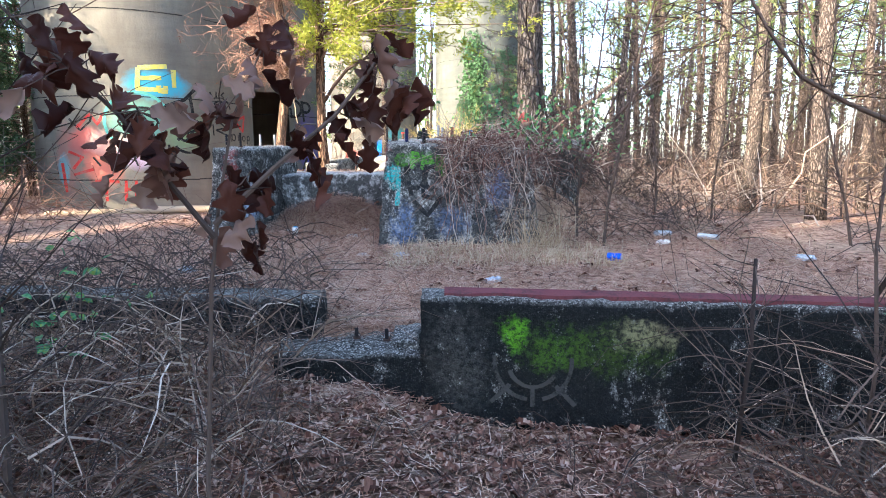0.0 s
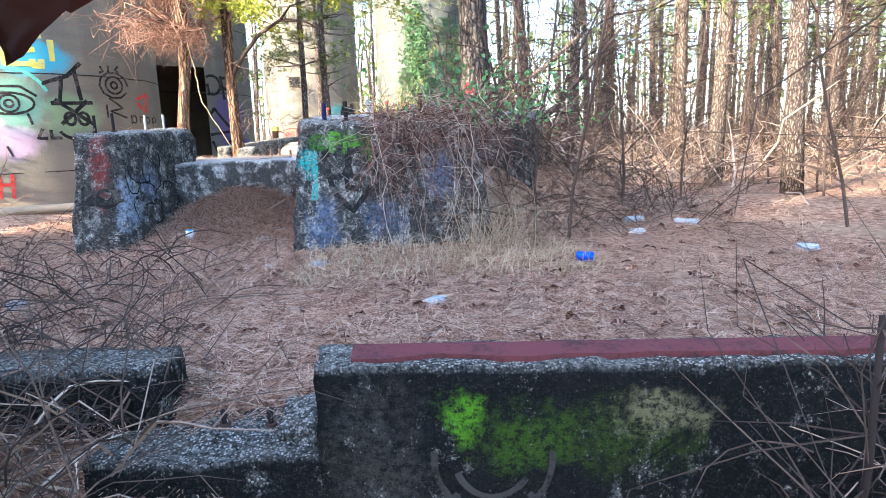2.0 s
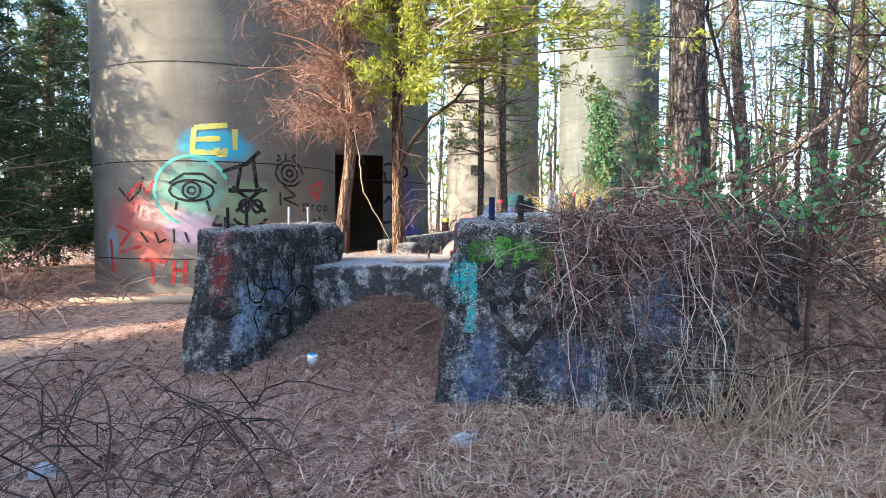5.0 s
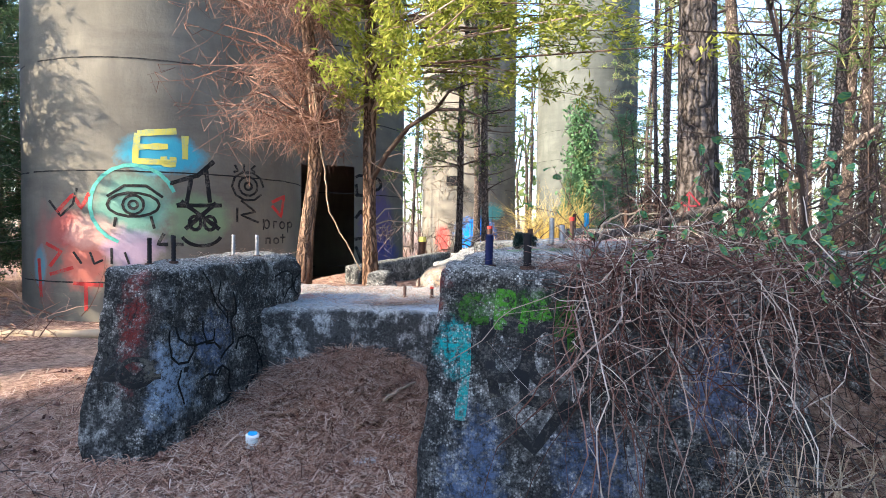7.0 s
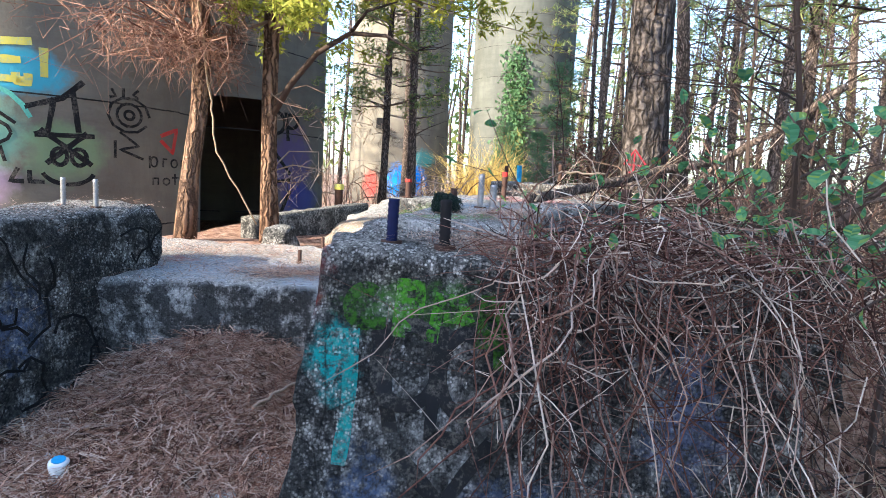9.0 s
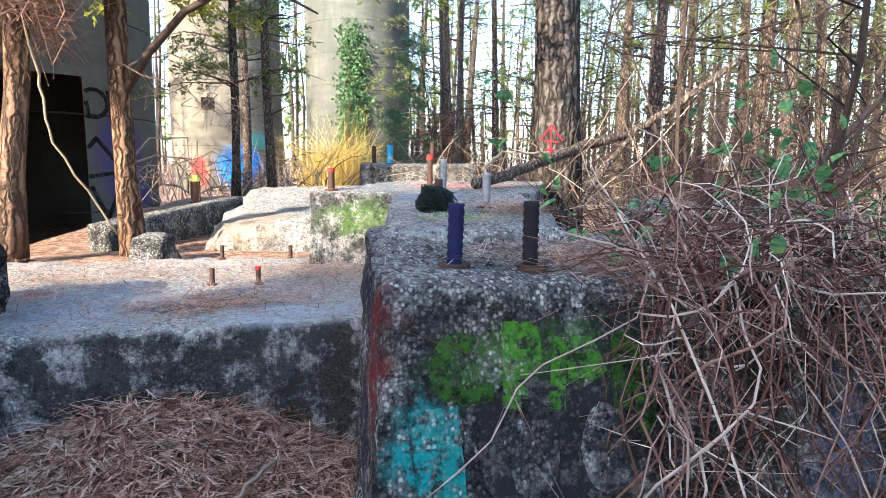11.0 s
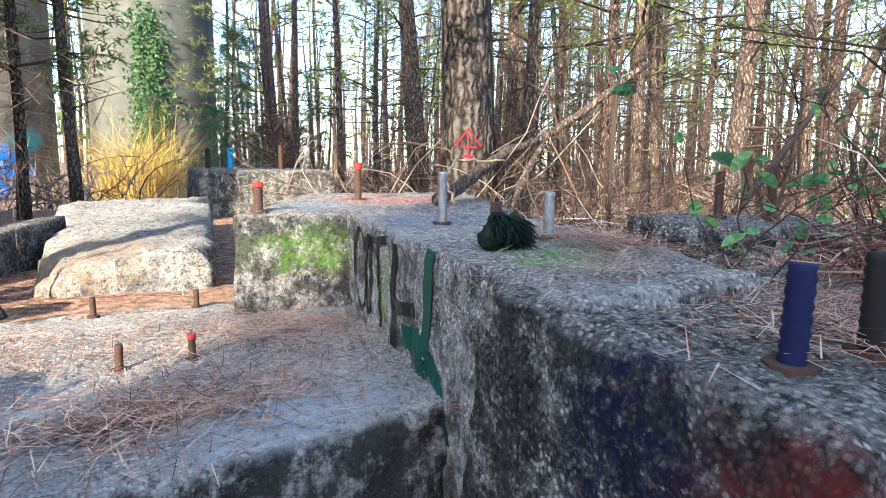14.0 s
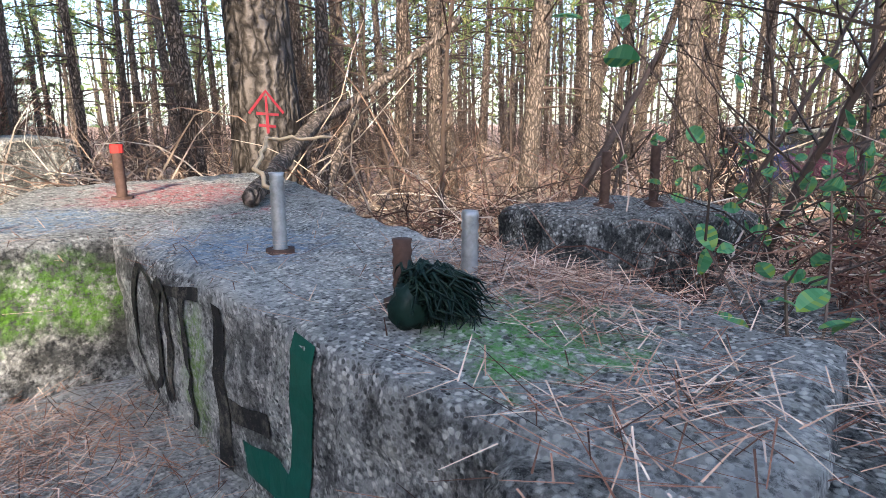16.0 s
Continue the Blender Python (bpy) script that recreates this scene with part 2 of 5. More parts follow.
MAT_GRASS = leafy("dry_grass", [(0.28, 0.19, 0.12), (0.44, 0.33, 0.22), (0.62, 0.52, 0.39)], 0.75, 0.2)
MAT_PINE = leafy("pine_needles", [(0.08, 0.13, 0.05), (0.16, 0.23, 0.08), (0.28, 0.32, 0.11), (0.46, 0.42, 0.17)], 0.6, 0.5)
MAT_SHRUB = leafy("shrub_sprays", [(0.07, 0.15, 0.07), (0.13, 0.25, 0.12), (0.2, 0.33, 0.16)], 0.6, 0.4)
MAT_REDTWIG = leafy("reddish_twigs", [(0.1, 0.05, 0.035), (0.24, 0.13, 0.09), (0.45, 0.28, 0.2)], 0.85)
MAT_CEDAR = leafy("cedar_sprays", [(0.16, 0.19, 0.03), (0.3, 0.33, 0.05), (0.46, 0.45, 0.09)], 0.6, 0.5)
MAT_DARKCEDAR = leafy("dark_cedar_sprays", [(0.03, 0.06, 0.03), (0.06, 0.1, 0.045), (0.1, 0.15, 0.065)], 0.6, 0.25)
MAT_LEAF = leafy("green_leaves", [(0.05, 0.17, 0.07), (0.09, 0.25, 0.12), (0.14, 0.3, 0.14), (0.27, 0.36, 0.06)], 0.4, 0.35)
MAT_BARK = bark("pine_bark", (0.04, 0.034, 0.033), (0.19, 0.165, 0.155), 17.0, (1, 1, 0.2))
MAT_BARK2 = bark("thin_bark", (0.08, 0.06, 0.052), (0.36, 0.28, 0.235), 30.0)
MAT_CEDARBARK = bark("cedar_bark", (0.16, 0.09, 0.06), (0.4, 0.25, 0.16), 22.0, (1, 1, 0.08))
MAT_RUST = plain("rusty_iron", (0.09, 0.055, 0.045), 0.85, 0.3, 0.6)
MAT_STEEL = plain("worn_steel", (0.35, 0.35, 0.36), 0.5, 0.7, 0.6)
MAT_BLACK = plain("black_iron", (0.02, 0.018, 0.02), 0.7, 0.2)
MAT_BLUEROD = plain("blue_sprayed_iron", (0.012, 0.016, 0.06), 0.6, 0.1)
def spray(name, col, under=(0.17, 0.155, 0.125), k=0.55):
    """Thin spray paint, worn through to the concrete in specks."""
    m = Mat(name, 0.75)
    w = m.math('ADD', m.math('MULTIPLY', m.noise(7, 5, 0.7), 0.5), m.math('MULTIPLY', m.noise(60, 6, 0.8), 0.5))
    return m.done(m.mix(m.math('MULTIPLY', m.ramp(w, [(0.5, 0.0), (0.6, 1.0)]), k), col, under), w, 0.004, 0.5)


MAT_REDPAINT = spray("red_spray_paint", (0.42, 0.035, 0.03))
MAT_INK = spray("black_spray_paint", (0.012, 0.012, 0.013))
MAT_TEAL = concrete("teal_spray_paint", [((-0.2, 6.3, 1.45), (3, 3, 3), (0.02, 0.4, 0.38), 0.85)], 0.05, 0.2)
MAT_CYAN = plain("blue_spray_paint", (0.04, 0.32, 0.6), 0.6)
MAT_GHOST = spray("faded_pale_paint", (0.045, 0.043, 0.04), (0.014, 0.014, 0.014), 1.0)
MAT_CRACK = spray("black_crack_stain", (0.008, 0.008, 0.009), (0.03, 0.03, 0.03), 0.5)
MAT_YELLOW = spray("yellow_spray_paint", (0.55, 0.5, 0.1), (0.08, 0.3, 0.38), 0.6)
MAT_GREENPAINT = concrete("green_spray_paint", [((-0.2, 6.3, 1.45), (3, 3, 3), (0.09, 0.33, 0.02), 0.85)], 0.0, 0.5)
MAT_MOSSPAINT = concrete("dull_green_paint", [((-0.2, 6.3, 1.45), (3, 3, 3), (0.06, 0.2, 0.015), 0.7)], 0.0, 0.8)
MAT_DARKGREEN = plain("dark_green_paint", (0.006, 0.06, 0.045), 0.5)
MAT_CAN = plain("blue_can", (0.01, 0.08, 0.55), 0.3, 0.4, 0.2)
MAT_PAPER = plain("white_paper", (0.7, 0.72, 0.72), 0.8, 0, 0.25)
MAT_PLASTIC = plain("clear_plastic", (0.36, 0.4, 0.45), 0.2, 0, 0.5)
MAT_DOLL = plain("dark_green_doll", (0.008, 0.02, 0.016), 0.45, 0, 0.5, 0.6)


# ---- the ground ----
def gz(x, y):
    front = 0.05 + 0.22 * smooth(0.4, -0.6, x) * smooth(1.5, 3.0, y)
    clear = 0.49 + 0.06 * smooth(3.6, 5.5, y) + 0.07 * smooth(5.5, 8, y)
    z = front + (clear - front) * smooth(3.25, 3.6, y)
    z += 0.47 * math.exp(-((x + 1.35) / 0.75) ** 2 - ((y - 7.7) / 0.75) ** 2)
    up = smooth(8.7, 9.2, y) * smooth(-3.5, -2.9, x) * smooth(3.0, 1.4, x) * smooth(22, 17, y)
    side = smooth(6.9, 7.5, y) * smooth(0.0, 0.3, x) * smooth(3.2, 1.5, x) * smooth(22, 17, y)
    z += 0.6 * max(up, side)
    z += 0.035 * nz(x * 0.9, y * 0.9) + 0.016 * nz(x * 4, y * 4, 3)
    far = smooth(15, 60, math.hypot(x, y))
    return z + far * (0.5 * nz(x * 0.05, y * 0.05, 7))


def axis(a, b, step, far):
    out = list(np.arange(a, b + 1e-6, step))
    d, v = step, b
    while v < far:
        d *= 1.3
        v += d
        out.append(v)
    d, v = step, a
    while v > -far:
        d *= 1.3
        v -= d
        out.insert(0, v)
    return out


def build_ground():
    xs, ys = axis(-5.5, 5.5, 0.09, 400), axis(-1.0, 11.0, 0.09, 400)
    s = Soup()
    for y in ys:
        for x in xs:
            s.v.append((x, y, gz(x, y)))
    w = len(xs)
    for j in range(len(ys) - 1):
        for i in range(w - 1):
            q = j * w + i
            s.f.append((q, q + 1, q + w + 1, q + w))
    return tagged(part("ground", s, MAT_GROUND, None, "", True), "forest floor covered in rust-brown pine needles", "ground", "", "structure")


ground = build_ground()


# ---- concrete blocks ----
def block(name, low, z0, high, tops, mat, label, category="concrete block", step=0.045, chip=0.05, rough=0.014, kind="", seed=0.0):
    """Cast concrete between a lower and an upper four-sided outline (front left, front right, back right, back left), with crumbled edges."""
    lo = [Vector((*p, z0)) for p in low]
    hi = [Vector((*p, z)) for p, z in zip(high, tops)]

    def at(u, v, w):
        a = lo[0] * (1 - u) * (1 - v) + lo[1] * u * (1 - v) + lo[2] * u * v + lo[3] * (1 - u) * v
        b = hi[0] * (1 - u) * (1 - v) + hi[1] * u * (1 - v) + hi[2] * u * v + hi[3] * (1 - u) * v
        return a * (1 - w) + b * w

    lx = max((hi[1] - hi[0]).length, 0.05)
    ly = max((hi[3] - hi[0]).length, 0.05)
    lz = max((hi[0] - lo[0]).length, 0.05)
    nx, ny, nh = (max(3, int(v / step)) for v in (lx, ly, lz))
    s, index = Soup(), {}

    def vert(i, j, k):
        key = (i, j, k)
        if key not in index:
            p0 = Vector((i / nx * lx, j / ny * ly, k / nh * lz))
            q = at(i / nx, j / ny, k / nh)
            r = chip * max(0.15, 0.6 + 1.3 * noise.noise(q * 5 + Vector((seed, 0, 0))))
            c = Vector((min(max(p0.x, r), lx - r), min(max(p0.y, r), ly - r), min(p0.z, lz - r)))
            d = p0 - c
            if d.length > r:
                p0 = c + d.normalized() * r
            q = at(p0.x / lx, p0.y / ly, p0.z / lz)
            n = Vector((q.x, q.y, q.z)) * 9
            q += Vector((noise.noise(n), noise.noise(n + Vector((9, 1, seed))), noise.noise(n + Vector((1, 17, seed))))) * rough
            n *= 3.3
            q += Vector((noise.noise(n), noise.noise(n + Vector((9, 1, seed))), noise.noise(n + Vector((1, 17, seed))))) * rough * 0.6
            index[key] = len(s.v)
            s.v.append(tuple(q))
        return index[key]

    for i in range(nx):
        for j in range(ny):
            s.f.append((vert(i, j, nh), vert(i + 1, j, nh), vert(i + 1, j + 1, nh), vert(i, j + 1, nh)))
    for k in range(nh):
        for i in range(nx):
            s.f.append((vert(i, 0, k), vert(i + 1, 0, k), vert(i + 1, 0, k + 1), vert(i, 0, k + 1)))
            s.f.append((vert(i + 1, ny, k), vert(i, ny, k), vert(i, ny, k + 1), vert(i + 1, ny, k + 1)))
        for j in range(ny):
            s.f.append((vert(0, j + 1, k), vert(0, j, k), vert(0, j, k + 1), vert(0, j + 1, k + 1)))
            s.f.append((vert(nx, j, k), vert(nx, j + 1, k), vert(nx, j + 1, k + 1), vert(nx, j, k + 1)))
    return tagged(part(name, s, mat, None, "", True), label, category, "", kind)


MOSS, BLUE, TEALC, RED, NAVY, WHITE = (0.13, 0.36, 0.02), (0.13, 0.2, 0.36), (0.02, 0.4, 0.4), (0.22, 0.025, 0.025), (0.012, 0.016, 0.06), (0.55, 0.6, 0.68)
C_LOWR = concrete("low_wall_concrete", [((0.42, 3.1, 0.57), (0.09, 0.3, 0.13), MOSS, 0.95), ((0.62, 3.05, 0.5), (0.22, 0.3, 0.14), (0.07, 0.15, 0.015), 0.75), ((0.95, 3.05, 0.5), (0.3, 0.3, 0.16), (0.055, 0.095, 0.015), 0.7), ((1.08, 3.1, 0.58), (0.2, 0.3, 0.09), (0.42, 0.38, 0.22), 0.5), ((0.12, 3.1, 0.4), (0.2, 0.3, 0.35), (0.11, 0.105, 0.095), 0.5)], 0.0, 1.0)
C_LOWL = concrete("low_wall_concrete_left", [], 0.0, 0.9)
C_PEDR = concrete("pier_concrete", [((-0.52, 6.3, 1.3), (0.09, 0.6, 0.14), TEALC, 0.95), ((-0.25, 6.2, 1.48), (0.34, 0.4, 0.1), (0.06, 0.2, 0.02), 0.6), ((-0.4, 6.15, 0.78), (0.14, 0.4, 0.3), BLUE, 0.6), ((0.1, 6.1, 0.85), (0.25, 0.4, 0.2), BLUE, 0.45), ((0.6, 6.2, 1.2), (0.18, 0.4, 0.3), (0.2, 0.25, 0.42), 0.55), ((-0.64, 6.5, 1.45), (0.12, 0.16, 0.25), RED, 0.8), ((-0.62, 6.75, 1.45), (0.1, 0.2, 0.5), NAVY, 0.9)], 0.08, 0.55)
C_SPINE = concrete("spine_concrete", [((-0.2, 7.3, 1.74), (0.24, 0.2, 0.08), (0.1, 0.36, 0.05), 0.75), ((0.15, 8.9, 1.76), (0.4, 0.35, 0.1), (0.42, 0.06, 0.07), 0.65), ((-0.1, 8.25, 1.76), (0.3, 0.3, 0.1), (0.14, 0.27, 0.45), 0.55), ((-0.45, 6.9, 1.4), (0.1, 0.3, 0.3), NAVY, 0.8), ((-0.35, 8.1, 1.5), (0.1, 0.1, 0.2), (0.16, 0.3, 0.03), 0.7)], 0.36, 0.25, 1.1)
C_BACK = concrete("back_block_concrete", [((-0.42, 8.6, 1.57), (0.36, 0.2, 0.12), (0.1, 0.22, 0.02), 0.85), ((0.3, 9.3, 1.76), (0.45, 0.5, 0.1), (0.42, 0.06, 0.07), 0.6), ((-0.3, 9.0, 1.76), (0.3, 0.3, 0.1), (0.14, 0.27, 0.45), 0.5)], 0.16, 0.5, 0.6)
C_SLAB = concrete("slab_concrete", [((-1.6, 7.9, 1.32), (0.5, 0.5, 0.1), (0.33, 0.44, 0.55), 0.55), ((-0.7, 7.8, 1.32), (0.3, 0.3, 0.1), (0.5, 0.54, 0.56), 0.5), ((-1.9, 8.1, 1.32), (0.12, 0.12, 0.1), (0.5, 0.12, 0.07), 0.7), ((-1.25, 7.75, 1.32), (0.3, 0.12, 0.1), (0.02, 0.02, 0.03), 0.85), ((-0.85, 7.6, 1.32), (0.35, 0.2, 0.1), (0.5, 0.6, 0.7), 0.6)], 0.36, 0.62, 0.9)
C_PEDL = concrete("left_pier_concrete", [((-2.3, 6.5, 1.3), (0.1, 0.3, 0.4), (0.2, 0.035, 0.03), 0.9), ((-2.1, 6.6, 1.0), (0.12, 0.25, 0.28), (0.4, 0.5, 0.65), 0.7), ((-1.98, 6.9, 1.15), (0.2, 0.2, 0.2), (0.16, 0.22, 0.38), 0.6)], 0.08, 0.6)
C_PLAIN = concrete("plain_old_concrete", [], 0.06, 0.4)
# Old concrete with the glare of full sun lightened into its colour.
C_SUNLIT = concrete("sun_lightened_concrete", [((-1.3, 10.2, 1.4), (0.5, 0.6, 0.3), (0.42, 0.3, 0.2), 0.8)], 0.22, 0.2, 0.6)

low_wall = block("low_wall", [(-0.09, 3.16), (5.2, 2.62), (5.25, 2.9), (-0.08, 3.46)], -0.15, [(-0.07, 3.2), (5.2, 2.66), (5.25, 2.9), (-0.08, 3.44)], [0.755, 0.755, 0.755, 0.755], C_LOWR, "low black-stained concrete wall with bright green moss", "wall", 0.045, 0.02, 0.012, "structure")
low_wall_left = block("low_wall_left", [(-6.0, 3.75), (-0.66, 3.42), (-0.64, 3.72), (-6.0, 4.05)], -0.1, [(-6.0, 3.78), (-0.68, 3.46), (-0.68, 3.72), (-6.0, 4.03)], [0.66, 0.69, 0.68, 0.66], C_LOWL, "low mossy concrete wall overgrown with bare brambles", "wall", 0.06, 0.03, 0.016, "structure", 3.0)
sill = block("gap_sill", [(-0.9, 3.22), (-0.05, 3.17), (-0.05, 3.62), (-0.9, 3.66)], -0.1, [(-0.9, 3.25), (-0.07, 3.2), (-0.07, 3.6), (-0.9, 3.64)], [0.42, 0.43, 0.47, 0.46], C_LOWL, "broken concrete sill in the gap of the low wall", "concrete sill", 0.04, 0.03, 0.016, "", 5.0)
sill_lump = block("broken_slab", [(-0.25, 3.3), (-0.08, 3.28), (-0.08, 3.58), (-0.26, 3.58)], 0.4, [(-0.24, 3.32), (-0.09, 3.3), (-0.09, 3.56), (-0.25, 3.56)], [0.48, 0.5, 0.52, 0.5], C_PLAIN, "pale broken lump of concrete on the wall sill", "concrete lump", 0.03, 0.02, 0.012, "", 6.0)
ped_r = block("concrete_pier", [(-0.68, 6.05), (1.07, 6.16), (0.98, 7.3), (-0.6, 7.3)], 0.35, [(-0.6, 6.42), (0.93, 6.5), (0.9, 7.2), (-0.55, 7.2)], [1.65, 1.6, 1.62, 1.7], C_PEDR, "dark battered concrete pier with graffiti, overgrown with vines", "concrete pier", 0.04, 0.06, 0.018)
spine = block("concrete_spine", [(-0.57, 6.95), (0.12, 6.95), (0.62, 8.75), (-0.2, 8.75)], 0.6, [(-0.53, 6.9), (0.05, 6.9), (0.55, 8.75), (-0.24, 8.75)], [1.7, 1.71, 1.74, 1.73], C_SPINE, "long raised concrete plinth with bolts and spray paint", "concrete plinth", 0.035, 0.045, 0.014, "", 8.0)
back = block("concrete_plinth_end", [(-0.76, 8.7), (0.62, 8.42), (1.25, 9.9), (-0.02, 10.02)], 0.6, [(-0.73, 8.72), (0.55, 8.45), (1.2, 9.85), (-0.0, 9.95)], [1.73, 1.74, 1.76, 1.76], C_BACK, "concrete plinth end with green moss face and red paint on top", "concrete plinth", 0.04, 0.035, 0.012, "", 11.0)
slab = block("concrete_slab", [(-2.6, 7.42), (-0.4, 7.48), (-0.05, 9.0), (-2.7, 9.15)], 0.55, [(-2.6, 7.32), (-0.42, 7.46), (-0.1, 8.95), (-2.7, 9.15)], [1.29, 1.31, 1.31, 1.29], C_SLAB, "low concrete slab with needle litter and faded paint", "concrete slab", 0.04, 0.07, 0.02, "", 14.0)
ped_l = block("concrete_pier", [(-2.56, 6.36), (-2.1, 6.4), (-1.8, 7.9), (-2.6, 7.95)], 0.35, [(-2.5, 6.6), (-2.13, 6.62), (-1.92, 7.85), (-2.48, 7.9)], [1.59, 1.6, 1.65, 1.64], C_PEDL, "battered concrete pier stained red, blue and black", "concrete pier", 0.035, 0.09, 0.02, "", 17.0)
sunslab = block("sunlit_plinth", [(-1.55, 9.85), (-0.6, 9.75), (0.0, 13.2), (-1.5, 13.4)], 0.8, [(-1.5, 9.9), (-0.62, 9.8), (-0.05, 13.1), (-1.45, 13.3)], [1.38, 1.47, 1.6, 1.56], C_SUNLIT, "worn concrete plinth in full sun, the sunlight lightened into its colour", "concrete plinth", 0.05, 0.16, 0.03, "", 20.0)
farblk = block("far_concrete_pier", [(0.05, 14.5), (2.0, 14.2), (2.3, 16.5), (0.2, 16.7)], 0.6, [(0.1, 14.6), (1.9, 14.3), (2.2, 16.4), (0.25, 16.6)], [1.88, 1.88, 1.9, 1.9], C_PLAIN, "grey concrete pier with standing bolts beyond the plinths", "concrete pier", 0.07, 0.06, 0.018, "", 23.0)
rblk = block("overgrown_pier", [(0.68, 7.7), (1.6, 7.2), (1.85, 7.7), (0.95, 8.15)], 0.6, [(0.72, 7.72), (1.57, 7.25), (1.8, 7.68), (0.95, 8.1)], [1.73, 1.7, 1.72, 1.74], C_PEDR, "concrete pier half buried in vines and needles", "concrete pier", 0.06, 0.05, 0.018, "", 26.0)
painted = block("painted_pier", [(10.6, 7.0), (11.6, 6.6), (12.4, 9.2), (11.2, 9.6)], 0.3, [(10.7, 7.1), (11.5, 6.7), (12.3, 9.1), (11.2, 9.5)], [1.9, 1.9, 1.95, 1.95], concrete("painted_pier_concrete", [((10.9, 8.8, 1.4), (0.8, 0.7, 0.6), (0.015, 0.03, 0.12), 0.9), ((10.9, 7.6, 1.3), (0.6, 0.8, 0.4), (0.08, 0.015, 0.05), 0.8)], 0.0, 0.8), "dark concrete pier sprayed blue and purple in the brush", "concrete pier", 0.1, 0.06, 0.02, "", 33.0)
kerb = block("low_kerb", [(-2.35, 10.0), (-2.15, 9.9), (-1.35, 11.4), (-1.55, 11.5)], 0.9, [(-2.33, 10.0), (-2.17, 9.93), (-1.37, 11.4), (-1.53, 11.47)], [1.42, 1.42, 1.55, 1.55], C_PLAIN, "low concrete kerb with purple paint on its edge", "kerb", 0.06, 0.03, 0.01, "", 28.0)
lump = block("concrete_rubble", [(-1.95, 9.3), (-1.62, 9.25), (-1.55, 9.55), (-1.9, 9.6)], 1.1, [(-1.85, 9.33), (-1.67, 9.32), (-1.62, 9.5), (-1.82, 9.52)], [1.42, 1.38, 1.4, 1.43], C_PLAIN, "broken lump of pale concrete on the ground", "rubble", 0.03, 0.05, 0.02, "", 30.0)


# ---- silos ----
def silo_material(name, patches=(), tint=None):
    m = Mat(name, 0.9)
    a = m.noise(0.6, 6, 0.6)
    b = m.noise(2.0, 7, 0.65, None, (1, 1, 0.25))
    c = m.noise(30, 4, 0.6)
    col = m.ramp(a, [(0.3, (0.11, 0.1, 0.076)), (0.7, (0.22, 0.2, 0.16))])
    col = m.mix(m.ramp(m.noise(1.3, 8, 0.7, None, (0.5, 0.5, 2.2)), [(0.45, 0.0), (0.7, 0.6)]), col, (0.07, 0.062, 0.05))
    col = m.mix(m.ramp(b, [(0.42, 0.0), (0.66, 0.75)]), col, (0.1, 0.092, 0.076))
    col = m.mix(m.math('MULTIPLY', c, 0.25), col, (0.22, 0.2, 0.17))
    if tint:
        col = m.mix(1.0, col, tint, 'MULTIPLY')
    for centre, radius, colour, k in patches:
        col = m.mix(m.math('MULTIPLY', m.blob(centre, radius, 0.4, 0.45, 5.0), k), col, colour)
    return m.done(col, m.math('ADD', b, c), 0.006, 0.6)


# The grey-blue tint paints in the shade that lies on silo 4.
MAT_SILO_SHADE = silo_material("shade_tinted_silo_concrete", [], (0.62, 0.72, 0.78))
MAT_SILO_1 = silo_material("painted_silo_concrete", [((-4.95, 10.5, 2.75), (0.6, 0.6, 0.3), (0.05, 0.36, 0.48), 0.85), ((-5.3, 10.4, 2.1), (0.55, 0.5, 0.5), (0.16, 0.4, 0.3), 0.6), ((-4.55, 10.7, 1.95), (0.45, 0.5, 0.4), (0.2, 0.36, 0.16), 0.45), ((-5.85, 10.3, 1.4), (0.4, 0.6, 0.45), (0.5, 0.13, 0.09), 0.75), ((-6.15, 10.3, 1.8), (0.35, 0.6, 0.3), (0.4, 0.06, 0.06), 0.6), ((-5.75, 10.3, 1.75), (0.45, 0.6, 0.25), (0.55, 0.33, 0.27), 0.7), ((-5.3, 10.4, 1.55), (0.4, 0.6, 0.3), (0.42, 0.3, 0.42), 0.6), ((-6.5, 10.3, 1.5), (0.3, 0.6, 0.7), (0.3, 0.12, 0.1), 0.5), ((-6.6, 10.3, 1.3), (0.16, 0.6, 0.3), (0.08, 0.33, 0.4), 0.6)])
MAT_SILO_2 = silo_material("shaded_silo_concrete", [((-3.5, 15.2, 1.9), (0.35, 0.8, 0.9), (0.1, 0.07, 0.2), 0.7), ((-3.4, 15.4, 1.3), (0.3, 0.8, 0.4), (0.05, 0.06, 0.25), 0.7)])
MAT_SILO_3 = silo_material("far_silo_concrete", [((-3.6, 33.2, 1.6), (1.3, 1, 1.1), (0.02, 0.22, 0.7), 1.0), ((-5.4, 33.2, 1.4), (0.5, 1, 0.8), (0.6, 0.06, 0.05), 0.8), ((-2.9, 33.6, 2.8), (0.7, 1, 0.5), (0.05, 0.4, 0.4), 0.6)])


